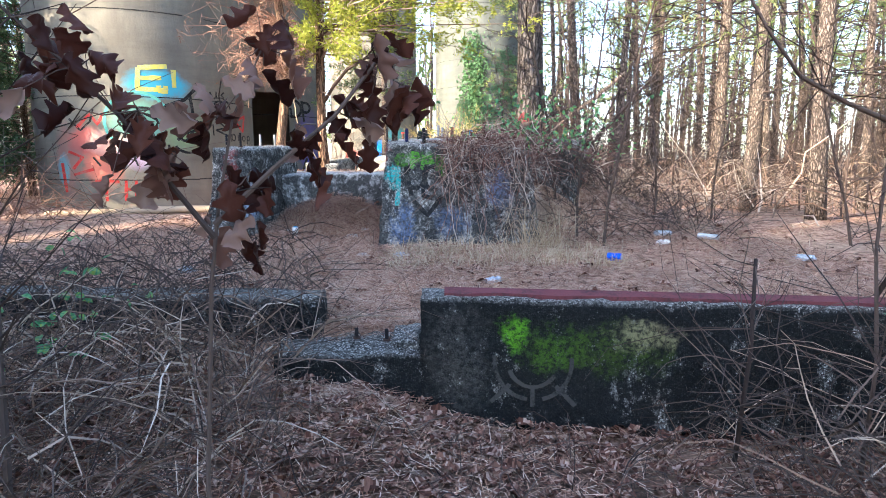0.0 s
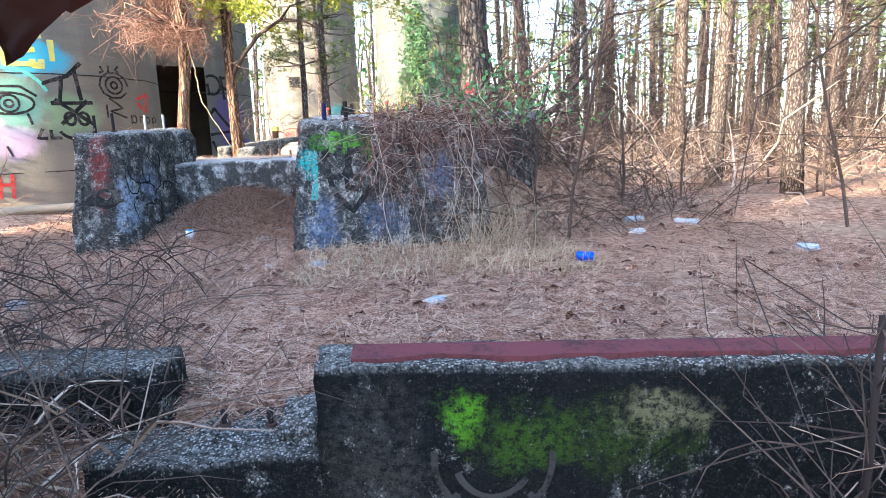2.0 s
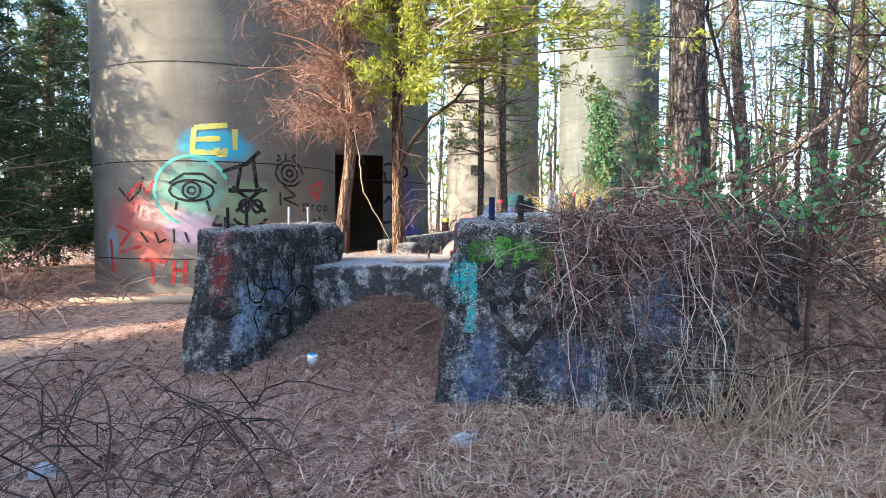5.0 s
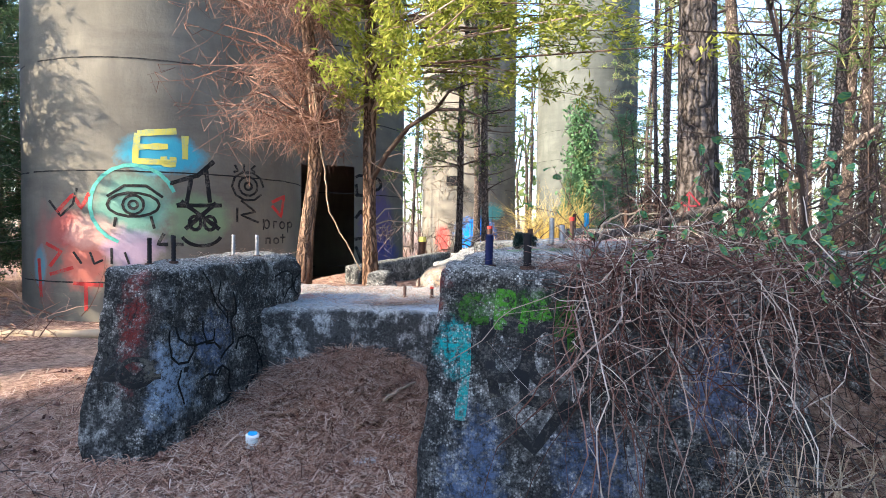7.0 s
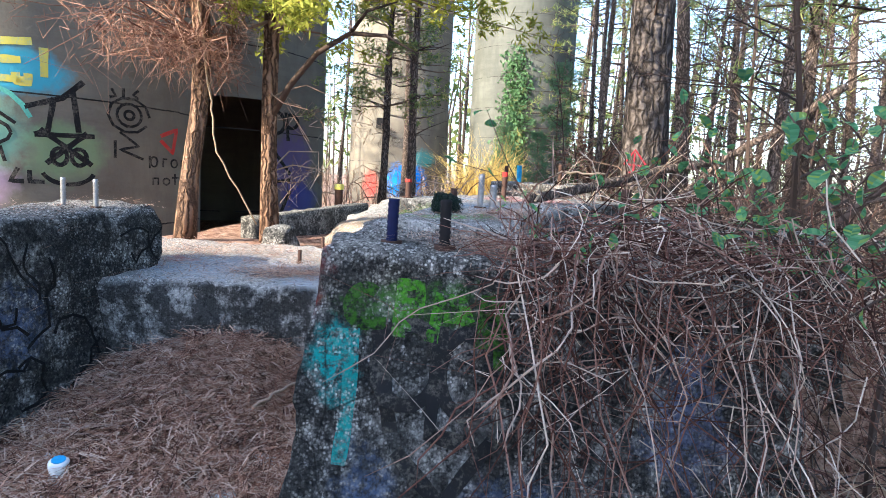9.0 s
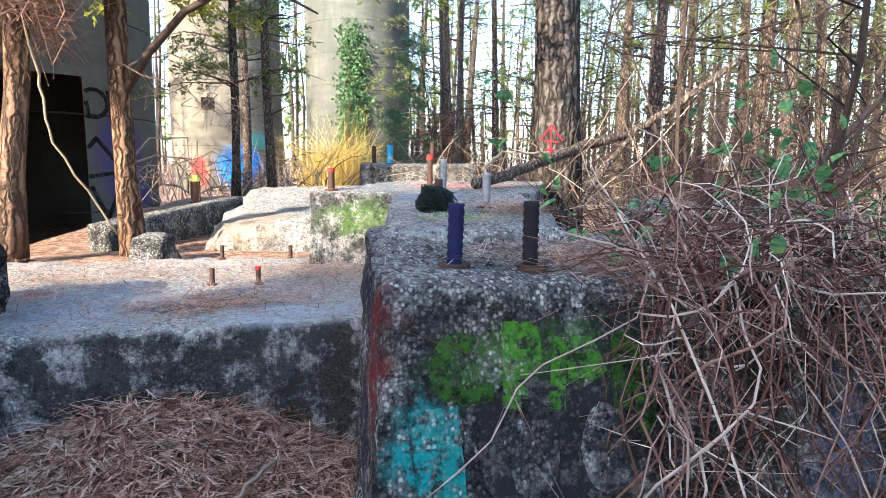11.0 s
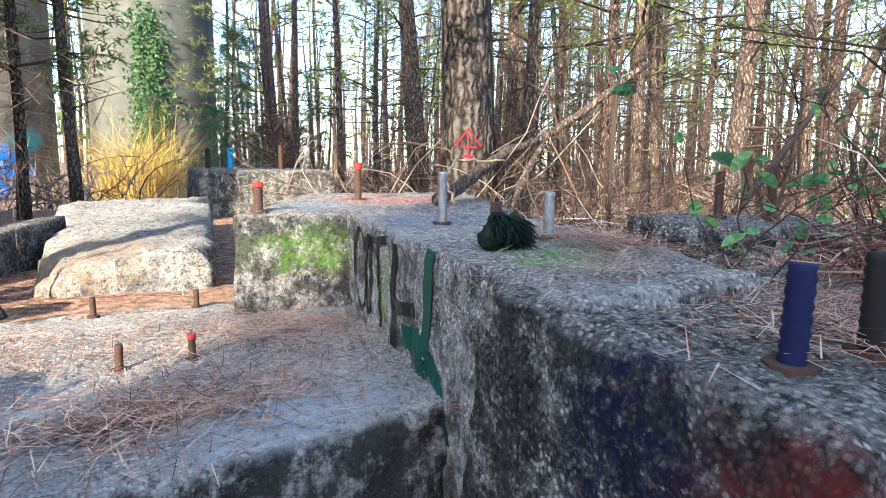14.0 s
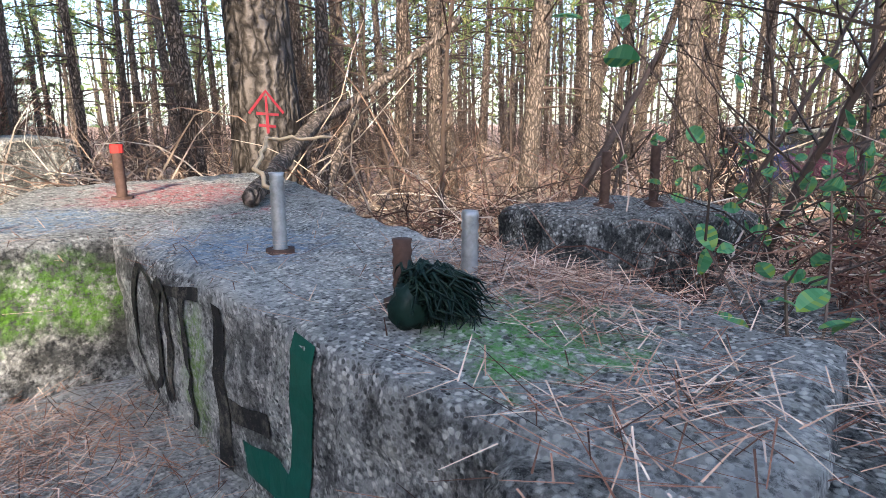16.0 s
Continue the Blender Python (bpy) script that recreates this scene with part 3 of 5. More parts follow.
def silo(cx, cy, r, h, z0, label, mat, door=None):
    s = Soup()
    n = 96
    rings = [z0 - 0.3]
    z = 0.55
    while z < h:
        rings += [z - 0.012, z, z + 0.012]
        z += 0.36
    rings.append(h)
    zs = sorted(rings)
    for z in zs:
        k = round((z - 1.12) / 1.41, 3)
        groove = abs(k - round(k)) < 0.006
        for a in range(n):
            w = 2 * math.pi * a / n
            rr = r - (0.018 if groove else 0.0) + 0.006 * nz(math.cos(w) * 3, math.sin(w) * 3, round((z - 1.12) / 1.41 - 0.5) * 3.1 + z * 0.3)
            s.v.append((cx + rr * math.cos(w), cy + rr * math.sin(w), z))
    for j in range(len(zs) - 1):
        for a in range(n):
            if door and door[0] < a < door[1] and door[2] < zs[j] < door[3]:
                continue
            s.f.append((j * n + a, j * n + (a + 1) % n, (j + 1) * n + (a + 1) % n, (j + 1) * n + a))
    s.f.append(tuple(range((len(zs) - 1) * n, len(zs) * n)))
    ob = empty("silo", cx, cy, 0, label, "silo")
    wall = part("wall", s, mat, ob, "", True)
    wall.matrix_parent_inverse = ob.matrix_world.inverted()
    j = Soup()
    for q in range(0, int((h - 1.12) / 1.41) + 1):
        zq = 1.12 + 1.41 * q
        for a in range(n):
            if nz(a * 0.3, q * 5.0) > -0.28:
                w0, w1 = 2 * math.pi * a / n, 2 * math.pi * (a + 1) / n
                dz = 0.01 * nz(a * 0.4, q * 3)
                j.poly([(cx + (r + 0.004) * math.cos(w), cy + (r + 0.004) * math.sin(w), zq + t + dz) for w, t in ((w0, -0.007), (w1, -0.007), (w1, 0.01), (w0, 0.01))])
    jo = part("form_joint", j, MAT_INK, ob, "dark crumbling joint between concrete lifts")
    jo.matrix_parent_inverse = ob.matrix_world.inverted()
    return ob, wall


silo_1, wall_1 = silo(-5.97, 12.2, 1.97, 14, 0.4, "tall tan concrete silo covered in graffiti", MAT_SILO_1)
silo_2, wall_2 = silo(-5.25, 16.2, 1.97, 14, 0.6, "shaded concrete silo with graffiti near its foot", MAT_SILO_2, (72, 84, -1.0, 2.9))
silo_3, wall_3 = silo(-4.4, 35.5, 2.5, 14, 0.6, "distant sunlit concrete silo with a small square opening", MAT_SILO_3)
silo_4, wall_4 = silo(1.76, 35.0, 2.5, 16, 0.6, "distant concrete silo with ivy climbing it, shade tinted grey-blue into its colour", MAT_SILO_SHADE)

hole = Soup()
hole.box(pose(-4.9, 33.02, 4.35, 0, 0, 8), 0.55, 0.1, 0.5)
ho = part("opening", hole, MAT_INK, silo_3, "small square dark opening")
ho.matrix_parent_inverse = silo_3.matrix_world.inverted()


# ---- surfaces to lay things on ----
def tree_of(ob):
    return BVHTree.FromPolygons([v.co for v in ob.data.vertices], [p.vertices for p in ob.data.polygons])


BLOCKS = [low_wall, low_wall_left, sill, sill_lump, ped_r, spine, back, slab, ped_l, sunslab, farblk, rblk, kerb, lump]
TREES = [tree_of(b) for b in BLOCKS]
T_PEDR, T_SPINE, T_BACK, T_PEDL, T_SLAB, T_LOW = TREES[4], TREES[5], TREES[6], TREES[8], TREES[7], TREES[0]
T_SILO1, T_SILO2 = tree_of(wall_1), tree_of(wall_2)


def top(x, y):
    z = gz(x, y)
    for t in TREES:
        hit = t.ray_cast(Vector((x, y, 4)), Vector((0, 0, -1)))
        if hit[0] is not None:
            z = max(z, hit[0].z)
    return z


# ---- graffiti ----
def strokes(name, parent, tree, mat, lines, origin, right, way, width, label=""):
    """Sprayed lines, (across, up) in metres from the origin, laid on the surface that they meet along way."""
    o, rt, w = Vector(origin), Vector(right).normalized(), Vector(way).normalized()
    up = Vector((0, 0, 1))
    for line in lines:
        s = Soup()
        pts = []
        for (a, b), (c, d) in zip(line[:-1], line[1:]):
            n = max(1, int(math.hypot(c - a, d - b) / 0.03))
            pts += [(a + (c - a) * k / n, b + (d - b) * k / n) for k in range(n)]
        pts.append(line[-1])
        rows = []
        for i, (a, b) in enumerate(pts):
            p, q = pts[max(0, i - 1)], pts[min(len(pts) - 1, i + 1)]
            dx, dy = q[0] - p[0], q[1] - p[1]
            ln = math.hypot(dx, dy) or 1
            hw = width * (0.5 + 0.12 * nz(a * 9, b * 9, 2))
            pair = []
            for sg in (-1, 1):
                e = o + rt * (a - dy / ln * hw * sg) + up * (b + dx / ln * hw * sg)
                hit = tree.ray_cast(e - w * 2.0, w, 4.0)
                pair.append(None if hit[0] is None else hit[0] - w * 0.005)
            rows.append(pair)
        for p, q in zip(rows[:-1], rows[1:]):
            if None not in p and None not in q and (p[0] - q[0]).length < 0.2:
                s.poly([p[0], q[0], q[1], p[1]])
        if s.f:
            ob = part(name, s, mat, parent, label)
            ob.matrix_parent_inverse = parent.matrix_world.inverted()


def arc(cx, cy, rx, ry, a0=0, a1=360, n=14):
    return [(cx + rx * math.cos(radians(a0 + (a1 - a0) * k / n)), cy + ry * math.sin(radians(a0 + (a1 - a0) * k / n))) for k in range(n + 1)]


SO, SR, SW = (-5.27, 10.38, 2.11), (0.83, 0.55, 0), (-0.55, 0.83, 0)
strokes("paint_stroke", silo_1, T_SILO1, MAT_INK, [arc(0, 0, 0.3, 0.15), arc(0, 0, 0.12, 0.12), arc(0, 0, 0.05, 0.05), [(-0.3, 0.1), (-0.1, 0.24), (0.15, 0.24), (0.34, 0.1)], [(-0.2, -0.16), (-0.22, -0.28)], [(0.2, -0.14), (0.24, -0.3)]], SO, SR, SW, 0.035, "black sprayed eye")
strokes("paint_stroke", silo_1, T_SILO1, MAT_INK, [[(0.42, 0.28), (0.75, 0.4), (0.95, 0.6)], [(0.68, 0.4), (0.62, 0.05), (0.5, 0.0)], [(0.85, 0.5), (0.9, 0.05)], [(0.5, 0.0), (1.05, 0.02)], [(0.55, 0.06), (1.02, -0.3)], [(0.98, 0.05), (0.6, -0.3)]], SO, SR, SW, 0.055, "bold black sprayed tag")
strokes("paint_stroke", silo_1, T_SILO1, MAT_INK, [arc(0.72, -0.22, 0.07, 0.09), arc(0.9, -0.22, 0.07, 0.09), arc(0.8, -0.34, 0.25, 0.18, 200, 340), [(0.35, -0.36), (0.28, -0.5), (0.4, -0.5)], [(0.45, -0.38), (0.45, -0.5), (0.58, -0.5)]], SO, SR, SW, 0.045, "black sprayed smiling face")
strokes("paint_stroke", silo_1, T_SILO1, MAT_INK, [arc(1.4, 0.3, 0.13, 0.13), arc(1.4, 0.3, 0.22, 0.2, 0, 330, 9), arc(1.4, 0.3, 0.05, 0.05), [(1.3, 0.1), (1.5, -0.05), (1.3, -0.1), (1.55, -0.2)], [(1.25, 0.0), (1.25, -0.2)], [(1.22, 0.58), (1.26, 0.5), (1.2, 0.48)], [(1.34, 0.6), (1.34, 0.5)], [(1.5, 0.6), (1.44, 0.54), (1.5, 0.5)]], SO, SR, SW, 0.03, "black sprayed flower figure")
strokes("paint_stroke", silo_1, T_SILO1, MAT_INK, [[(1.62, -0.3), (1.62, -0.15)], arc(1.67, -0.22, 0.04, 0.06), [(1.78, -0.28), (1.78, -0.18), (1.83, -0.18)], arc(1.92, -0.23, 0.04, 0.05), [(2.02, -0.34), (2.02, -0.18)], arc(2.06, -0.22, 0.04, 0.04), [(1.66, -0.5), (1.66, -0.42), (1.72, -0.42), (1.72, -0.5)], arc(1.82, -0.46, 0.04, 0.04), [(1.93, -0.36), (1.93, -0.5)], [(1.89, -0.41), (1.98, -0.41)]], SO, SR, SW, 0.022, "black sprayed lettering")
strokes("paint_stroke", silo_1, T_SILO1, MAT_YELLOW, [[(0.05, 0.9), (0.5, 0.95)], [(0.05, 0.9), (0.02, 0.55), (0.45, 0.55)], [(0.05, 0.73), (0.4, 0.75)], [(0.6, 0.9), (0.6, 0.6)], [(0.35, 0.62), (0.36, 0.52), (0.46, 0.52), (0.46, 0.62)]], SO, SR, SW, 0.075, "yellow sprayed letters on blue")
strokes("paint_stroke", silo_1, T_SILO1, plain("pale_teal_spray", (0.12, 0.42, 0.33), 0.7), [arc(0.0, 0.0, 0.5, 0.5, 20, 250)], SO, SR, SW, 0.045, "teal sprayed ring")
strokes("paint_stroke", silo_1, T_SILO1, MAT_REDPAINT, [[(-0.55, -1.0), (-0.55, -1.35)], [(-0.7, -1.0), (-0.35, -1.02)], [(-0.25, -1.0), (-0.27, -1.35)], [(-0.1, -1.0), (-0.12, -1.35)], [(-0.27, -1.15), (-0.1, -1.15)], [(-0.9, -0.1), (-0.7, 0.12), (-0.6, -0.05), (-0.5, 0.14)], [(-1.05, -0.5), (-0.85, -0.6), (-1.0, -0.8)], [(-1.0, -0.9), (-0.7, -0.8)], [(-1.15, -0.7), (-1.12, -1.2)], [(1.75, 0.1), (1.95, 0.2), (1.9, -0.1), (1.75, 0.05)]], SO, SR, SW, 0.045, "red sprayed scrawl")
strokes("paint_stroke", silo_1, T_SILO1, MAT_INK, [[(-1.0, 0.05), (-0.85, -0.15), (-0.7, 0.0), (-0.65, 0.2)], [(-0.7, -0.6), (-0.6, -0.75)], [(-0.5, -0.6), (-0.45, -0.75), (-0.35, -0.7)], [(-0.25, -0.55), (-0.25, -0.75)], [(-0.1, -0.6), (-0.05, -0.75)]], SO, SR, SW, 0.03, "dark red sprayed scribble")
S2, R2, W2 = (-3.75, 14.9, 2.0), (0.86, 0.5, 0), (-0.35, 0.94, 0)
strokes("paint_stroke", silo_2, T_SILO2, MAT_INK, [arc(-0.3, 0.6, 0.22, 0.28), arc(0.0, 0.7, 0.18, 0.2), [(0.2, 0.9), (0.25, 0.4)], arc(0.3, 0.75, 0.12, 0.12), [(-0.6, 0.2), (-0.3, -0.2), (0.0, 0.2), (0.3, -0.2)], [(-0.4, -0.4), (0.3, -0.3)], [(-0.1, -0.5), (0.1, -1.0), (0.3, -0.5)]], S2, R2, W2, 0.06, "black sprayed lettering")
PF, PR, PW = (-0.6, 6.4, 1.0), (1, 0.05, 0), (0, 1, 0)
strokes("paint_stroke", ped_r, T_PEDR, MAT_MOSSPAINT, [arc(0.17, 0.47, 0.05, 0.055, 50, 320), [(0.13, 0.42), (0.24, 0.42)]], PF, PR, PW, 0.038, "dull green sprayed letter")
strokes("paint_stroke", ped_r, T_PEDR, MAT_GREENPAINT, [[(0.285, 0.56), (0.28, 0.38)], [(0.28, 0.54), (0.34, 0.54), (0.345, 0.47), (0.29, 0.46)], [(0.31, 0.5), (0.3, 0.4)]], PF, PR, PW, 0.04, "bright green dripping sprayed letter")
strokes("paint_stroke", ped_r, T_PEDR, MAT_GREENPAINT, [[(0.385, 0.37), (0.41, 0.52)], [(0.4, 0.5), (0.47, 0.5), (0.5, 0.43)], [(0.42, 0.45), (0.5, 0.45)]], PF, PR, PW, 0.04, "bright green dripping sprayed letter")
strokes("paint_stroke", ped_r, T_PEDR, MAT_MOSSPAINT, [[(0.56, 0.52), (0.55, 0.36)], [(0.6, 0.5), (0.61, 0.3)], [(0.53, 0.42), (0.62, 0.42)]], PF, PR, PW, 0.045, "dull green sprayed letter")
strokes("paint_stroke", ped_r, T_PEDR, MAT_TEAL, [[(0.07, 0.38), (0.16, 0.38)], [(0.08, 0.345), (0.15, 0.345)], [(0.14, 0.36), (0.145, 0.2), (0.13, 0.0)]], PF, PR, PW, 0.045, "teal sprayed stripe")
strokes("paint_stroke", ped_r, T_PEDR, MAT_INK, [arc(0.32, 0.3, 0.1, 0.12), arc(0.5, 0.28, 0.08, 0.12, 60, 300), [(0.22, 0.4), (0.28, 0.1)], [(0.42, 0.42), (0.4, 0.1), (0.5, 0.08)], [(0.3, 0.05), (0.45, -0.1), (0.6, 0.1)]], PF, PR, PW, 0.045, "black sprayed scrawl")
HF, HR, HW = (-0.42, 7.45, 1.32), (0.22, 0.97, 0), (1, -0.1, 0)
strokes("paint_stroke", spine, T_SPINE, MAT_INK, [arc(0.95, 0.2, 0.09, 0.17), arc(0.8, 0.2, 0.07, 0.15, -90, 90), [(0.8, 0.05), (0.8, 0.36)], [(0.68, 0.36), (0.68, 0.02)], [(0.76, 0.34), (0.6, 0.36)]], HF, HR, HW, 0.028, "black sprayed letters")
strokes("paint_stroke", spine, T_SPINE, MAT_INK, [[(0.5, 0.36), (0.5, -0.0)], [(0.46, 0.15), (0.3, 0.17)]], HF, HR, HW, 0.05, "black sprayed letter")
strokes("paint_stroke", spine, T_SPINE, MAT_DARKGREEN, [[(0.16, 0.38), (0.19, 0.06)], [(0.4, 0.07), (0.27, 0.08), (0.14, 0.05), (0.05, -0.02), (0.01, -0.14)], [(0.24, 0.06), (0.2, -0.06)]], HF, HR, HW, 0.075, "dark green sprayed letter with drips")
strokes("paint_stroke", ped_l, T_PEDL, MAT_INK, [[(0.02, 0.42), (0.1, 0.34), (0.2, 0.44), (0.3, 0.36), (0.4, 0.46)], arc(0.3, 0.4, 0.09, 0.07), [(0.1, 0.5), (0.12, 0.3)], [(0.05, 0.36), (0.45, 0.38)]], (-2.55, 6.5, 0.65), (1, 0.05, 0), (0.1, 1, 0), 0.03, "black sprayed scrawl")
random.seed(41)
crack_lines = []
for k in range(16):
    p = (rnd(0.15, 1.4), rnd(0.2, 0.95))
    line, w = [p], rnd(0, 6.28)
    for q in range(random.randint(3, 7)):
        p = (p[0] + 0.07 * math.cos(w), p[1] + 0.07 * math.sin(w))
        w += random.gauss(0, 0.7)
        line.append(p)
    crack_lines.append(line)
strokes("crack", ped_l, T_PEDL, MAT_CRACK, crack_lines, (-2.2, 6.5, 0.7), (0.2, 1, 0), (-1, 0.2, 0), 0.013, "black crack in the concrete")
strokes("faded_mark", low_wall, T_LOW, MAT_GHOST, [arc(0.52, 0.42, 0.2, 0.2, 170, 262), arc(0.52, 0.42, 0.2, 0.2, 285, 370), arc(0.52, 0.42, 0.13, 0.13, 200, 330), [(0.4, 0.3), (0.3, 0.2)], [(0.52, 0.29), (0.52, 0.18)], [(0.64, 0.3), (0.74, 0.2)]], (0.0, 3.15, 0.0), (1, -0.1, 0), (0, 1, 0), 0.022, "faded pale painted ring")
# flattened rusty strip along the wall's top
strip = Soup()
for k in range(46):
    x0, x1 = 0.05 + k * 0.1, 0.05 + (k + 1) * 0.1
    if nz(k * 0.45, 4.0) < -0.9:
        continue
    for a in ((0.05, 0.11, 0.0),):
        y0, y1 = 3.33 - 0.102 * x0, 3.33 - 0.102 * x1
        w0, w1 = 0.085 + 0.05 * nz(x0 * 4, 1), 0.085 + 0.05 * nz(x1 * 4, 1)
        zt = 0.772
        strip.poly([(x0, y0 - w0, zt), (x1, y1 - w1, zt), (x1, y1 + 0.02, zt + 0.008), (x0, y0 + 0.02, zt + 0.008)])
        strip.poly([(x0, y0 - w0, zt - 0.03), (x1, y1 - w1, zt - 0.03), (x1, y1 - w1, zt), (x0, y0 - w0, zt)])
tagged(part("steel_strip", strip, spray("red_oxide_steel", (0.12, 0.035, 0.04), (0.03, 0.02, 0.02), 0.8)), "flat rust-red steel strip along the low wall's top", "steel strip")


# ---- anchor bolts ----
def bolt(x, y, z, h, r, mat, tip=None, label="threaded rusty anchor bolt standing in concrete"):
    ob = empty("anchor_bolt", x, y, z, label, "anchor bolt", "anchor bolts in the concrete")
    s = Soup()
    n = max(6, int(h / 0.008))
    lean = Vector((rnd(-0.03, 0.03), rnd(-0.03, 0.03), 0))
    pts = [Vector((0, 0, -0.04 + (h + 0.04) * k / n)) + lean * (h * k / n) for k in range(n + 1)]
    s.tube(pts, [r * (1.0 if k % 2 else 0.86) for k in range(n + 1)], 10)
    part("rod", s, mat, ob, "", True)
    w = Soup()
    w.tube([(0, 0, -0.012), (0, 0, 0.008)], r * 1.9, 8)
    part("washer", w, MAT_RUST, ob)
    if tip:
        c = Soup()
        c.tube([lean * h + Vector((0, 0, h * 0.86)), lean * h + Vector((0, 0, h + 0.004))], r * 1.1, 10)
        part("painted_tip", c, tip, ob, "spray-painted tip")
    return ob


for x, y, h, r, mt, tip, lb in [
        (-0.39, 6.61, 0.155, 0.021, MAT_BLUEROD, None, "threaded anchor bolt sprayed dark blue"), (-0.2, 6.585, 0.165, 0.021, MAT_BLACK, None, "threaded blackened anchor bolt in concrete"),
        (-0.08, 8.1, 0.2, 0.02, MAT_STEEL, None, "threaded silver anchor bolt on the plinth"), (0.11, 9.34, 0.21, 0.022, MAT_RUST, MAT_REDPAINT, "rusty anchor bolt with a red tip"),
        (-0.02, 7.56, 0.145, 0.019, MAT_STEEL, None, "worn threaded anchor bolt beside the doll head"), (-0.22, 7.57, 0.12, 0.019, MAT_RUST, None, "threaded anchor bolt behind the doll head"),
        (-0.6, 8.8, 0.13, 0.022, MAT_RUST, MAT_REDPAINT, "rusty anchor bolt with a red tip"), (-1.197, 8.185, 0.085, 0.013, MAT_RUST, None, ""), (-0.983, 8.2, 0.085, 0.013, MAT_RUST, MAT_REDPAINT, "short anchor bolt with a red tip"),
        (-1.25, 8.95, 0.085, 0.013, MAT_RUST, None, ""), (-0.85, 8.95, 0.085, 0.013, MAT_RUST, None, ""), (-2.46, 6.91, 0.16, 0.014, MAT_BLACK, None, ""), (-2.3, 6.91, 0.16, 0.014, MAT_BLACK, None, ""),
        (-2.28, 7.55, 0.15, 0.014, MAT_STEEL, None, ""), (-2.1, 7.55, 0.15, 0.014, MAT_STEEL, None, ""), (-2.04, 12.7, 0.5, 0.06, MAT_RUST, MAT_YELLOW, "stout rusty post with a yellow painted top"),
        (0.6, 15.0, 0.3, 0.05, MAT_CYAN, None, "stout anchor bolt sprayed light blue"), (1.3, 14.9, 0.35, 0.04, MAT_RUST, None, ""), (0.4, 15.6, 0.3, 0.04, MAT_RUST, None, ""),
        (1.1, 7.72, 0.2, 0.02, MAT_RUST, None, ""), (1.3, 7.6, 0.22, 0.02, MAT_RUST, None, ""), (0.45, 6.8, 0.25, 0.02, MAT_RUST, None, ""), (-0.458, 3.44, 0.06, 0.012, MAT_BLACK, None, ""), (-0.284, 3.43, 0.065, 0.012, MAT_BLACK, None, "")]:
    bolt(x, y, top(x, y), h, r, mt, tip, lb or "threaded rusty anchor bolt standing in concrete")


# ---- doll head ----
def doll_head():
    """A weathered doll's head lying on its side, as one plain shape."""
    s = Soup()
    n, m = 20, 14
    for j in range(m + 1):
        for i in range(n):
            th, ph = math.pi * j / m, 2 * math.pi * i / n
            d = Vector((math.sin(th) * math.cos(ph), math.sin(th) * math.sin(ph), math.cos(th)))
            r = 0.058 + 0.012 * noise.noise(d * 4.0) + 0.006 * noise.noise(d * 11.0)
            face = max(0.0, -d.x)
            r += 0.012 * face * math.exp(-((d.y / 0.18) ** 2 + ((d.z + 0.05) / 0.25) ** 2))
            r -= 0.008 * face * math.exp(-(((abs(d.y) - 0.36) / 0.16) ** 2 + ((d.z - 0.15) / 0.14) ** 2))
            r += 0.006 * face * math.exp(-((d.y / 0.25) ** 2 + ((d.z + 0.5) / 0.1) ** 2))
            s.v.append(tuple(Vector((d.x * 0.95, d.y * 0.85, d.z * 1.1)) * r))
    for j in range(m):
        for i in range(n):
            s.f.append((j * n + i, j * n + (i + 1) % n, (j + 1) * n + (i + 1) % n, (j + 1) * n + i))
    for k in range(700):
        a, b = rnd(-2.5, 2.5), rnd(-0.2, 1.2)
        p = Vector((math.cos(a) * 0.05 + 0.015, math.sin(a) * 0.05, 0.02 + 0.05 * b))
        q = p + Vector((rnd(0.0, 0.09), rnd(-0.06, 0.06), rnd(-0.03, 0.025)))
        e = q + Vector((rnd(-0.03, 0.07), rnd(-0.05, 0.05), rnd(-0.07, 0.0)))
        e.z = max(e.z, -0.06)
        s.tube([p, (p + q) / 2 + Vector((0, 0, 0.022)), q, e], [0.004, 0.005, 0.004, 0.001], 3, False)
    ob = part("doll_head", s, MAT_DOLL, None, "", True)
    ob.matrix_world = pose(-0.29, 7.49, top(-0.29, 7.49) + 0.038, 0, 8, -28) @ Matrix.Scale(0.66, 4)
    return tagged(ob, "dark green weathered doll head with tangled black hair", "doll head")


doll_head()


# ---- litter ----
def crumpled(name, x, y, mat, label, size, flat=0.5, seed=1.0):
    s = Soup()
    n, m = 14, 9
    for j in range(m + 1):
        for i in range(n):
            th, ph = math.pi * j / m, 2 * math.pi * i / n
            d = Vector((math.sin(th) * math.cos(ph), math.sin(th) * math.sin(ph), math.cos(th)))
            r = size * (0.5 + 0.3 * noise.noise(d * 2.6 + Vector((seed, seed * 3, 0))))
            s.v.append((d.x * r * 1.4, d.y * r, d.z * r * flat))
    for j in range(m):
        for i in range(n):
            s.f.append((j * n + i, j * n + (i + 1) % n, (j + 1) * n + (i + 1) % n, (j + 1) * n + i))
    ob = part(name, s, mat)
    ob.matrix_world = pose(x, y, top(x, y) + size * 0.3 * flat, rnd(-8, 8), rnd(-8, 8), rnd(0, 180))
    return tagged(ob, label, "litter", "litter on the ground")


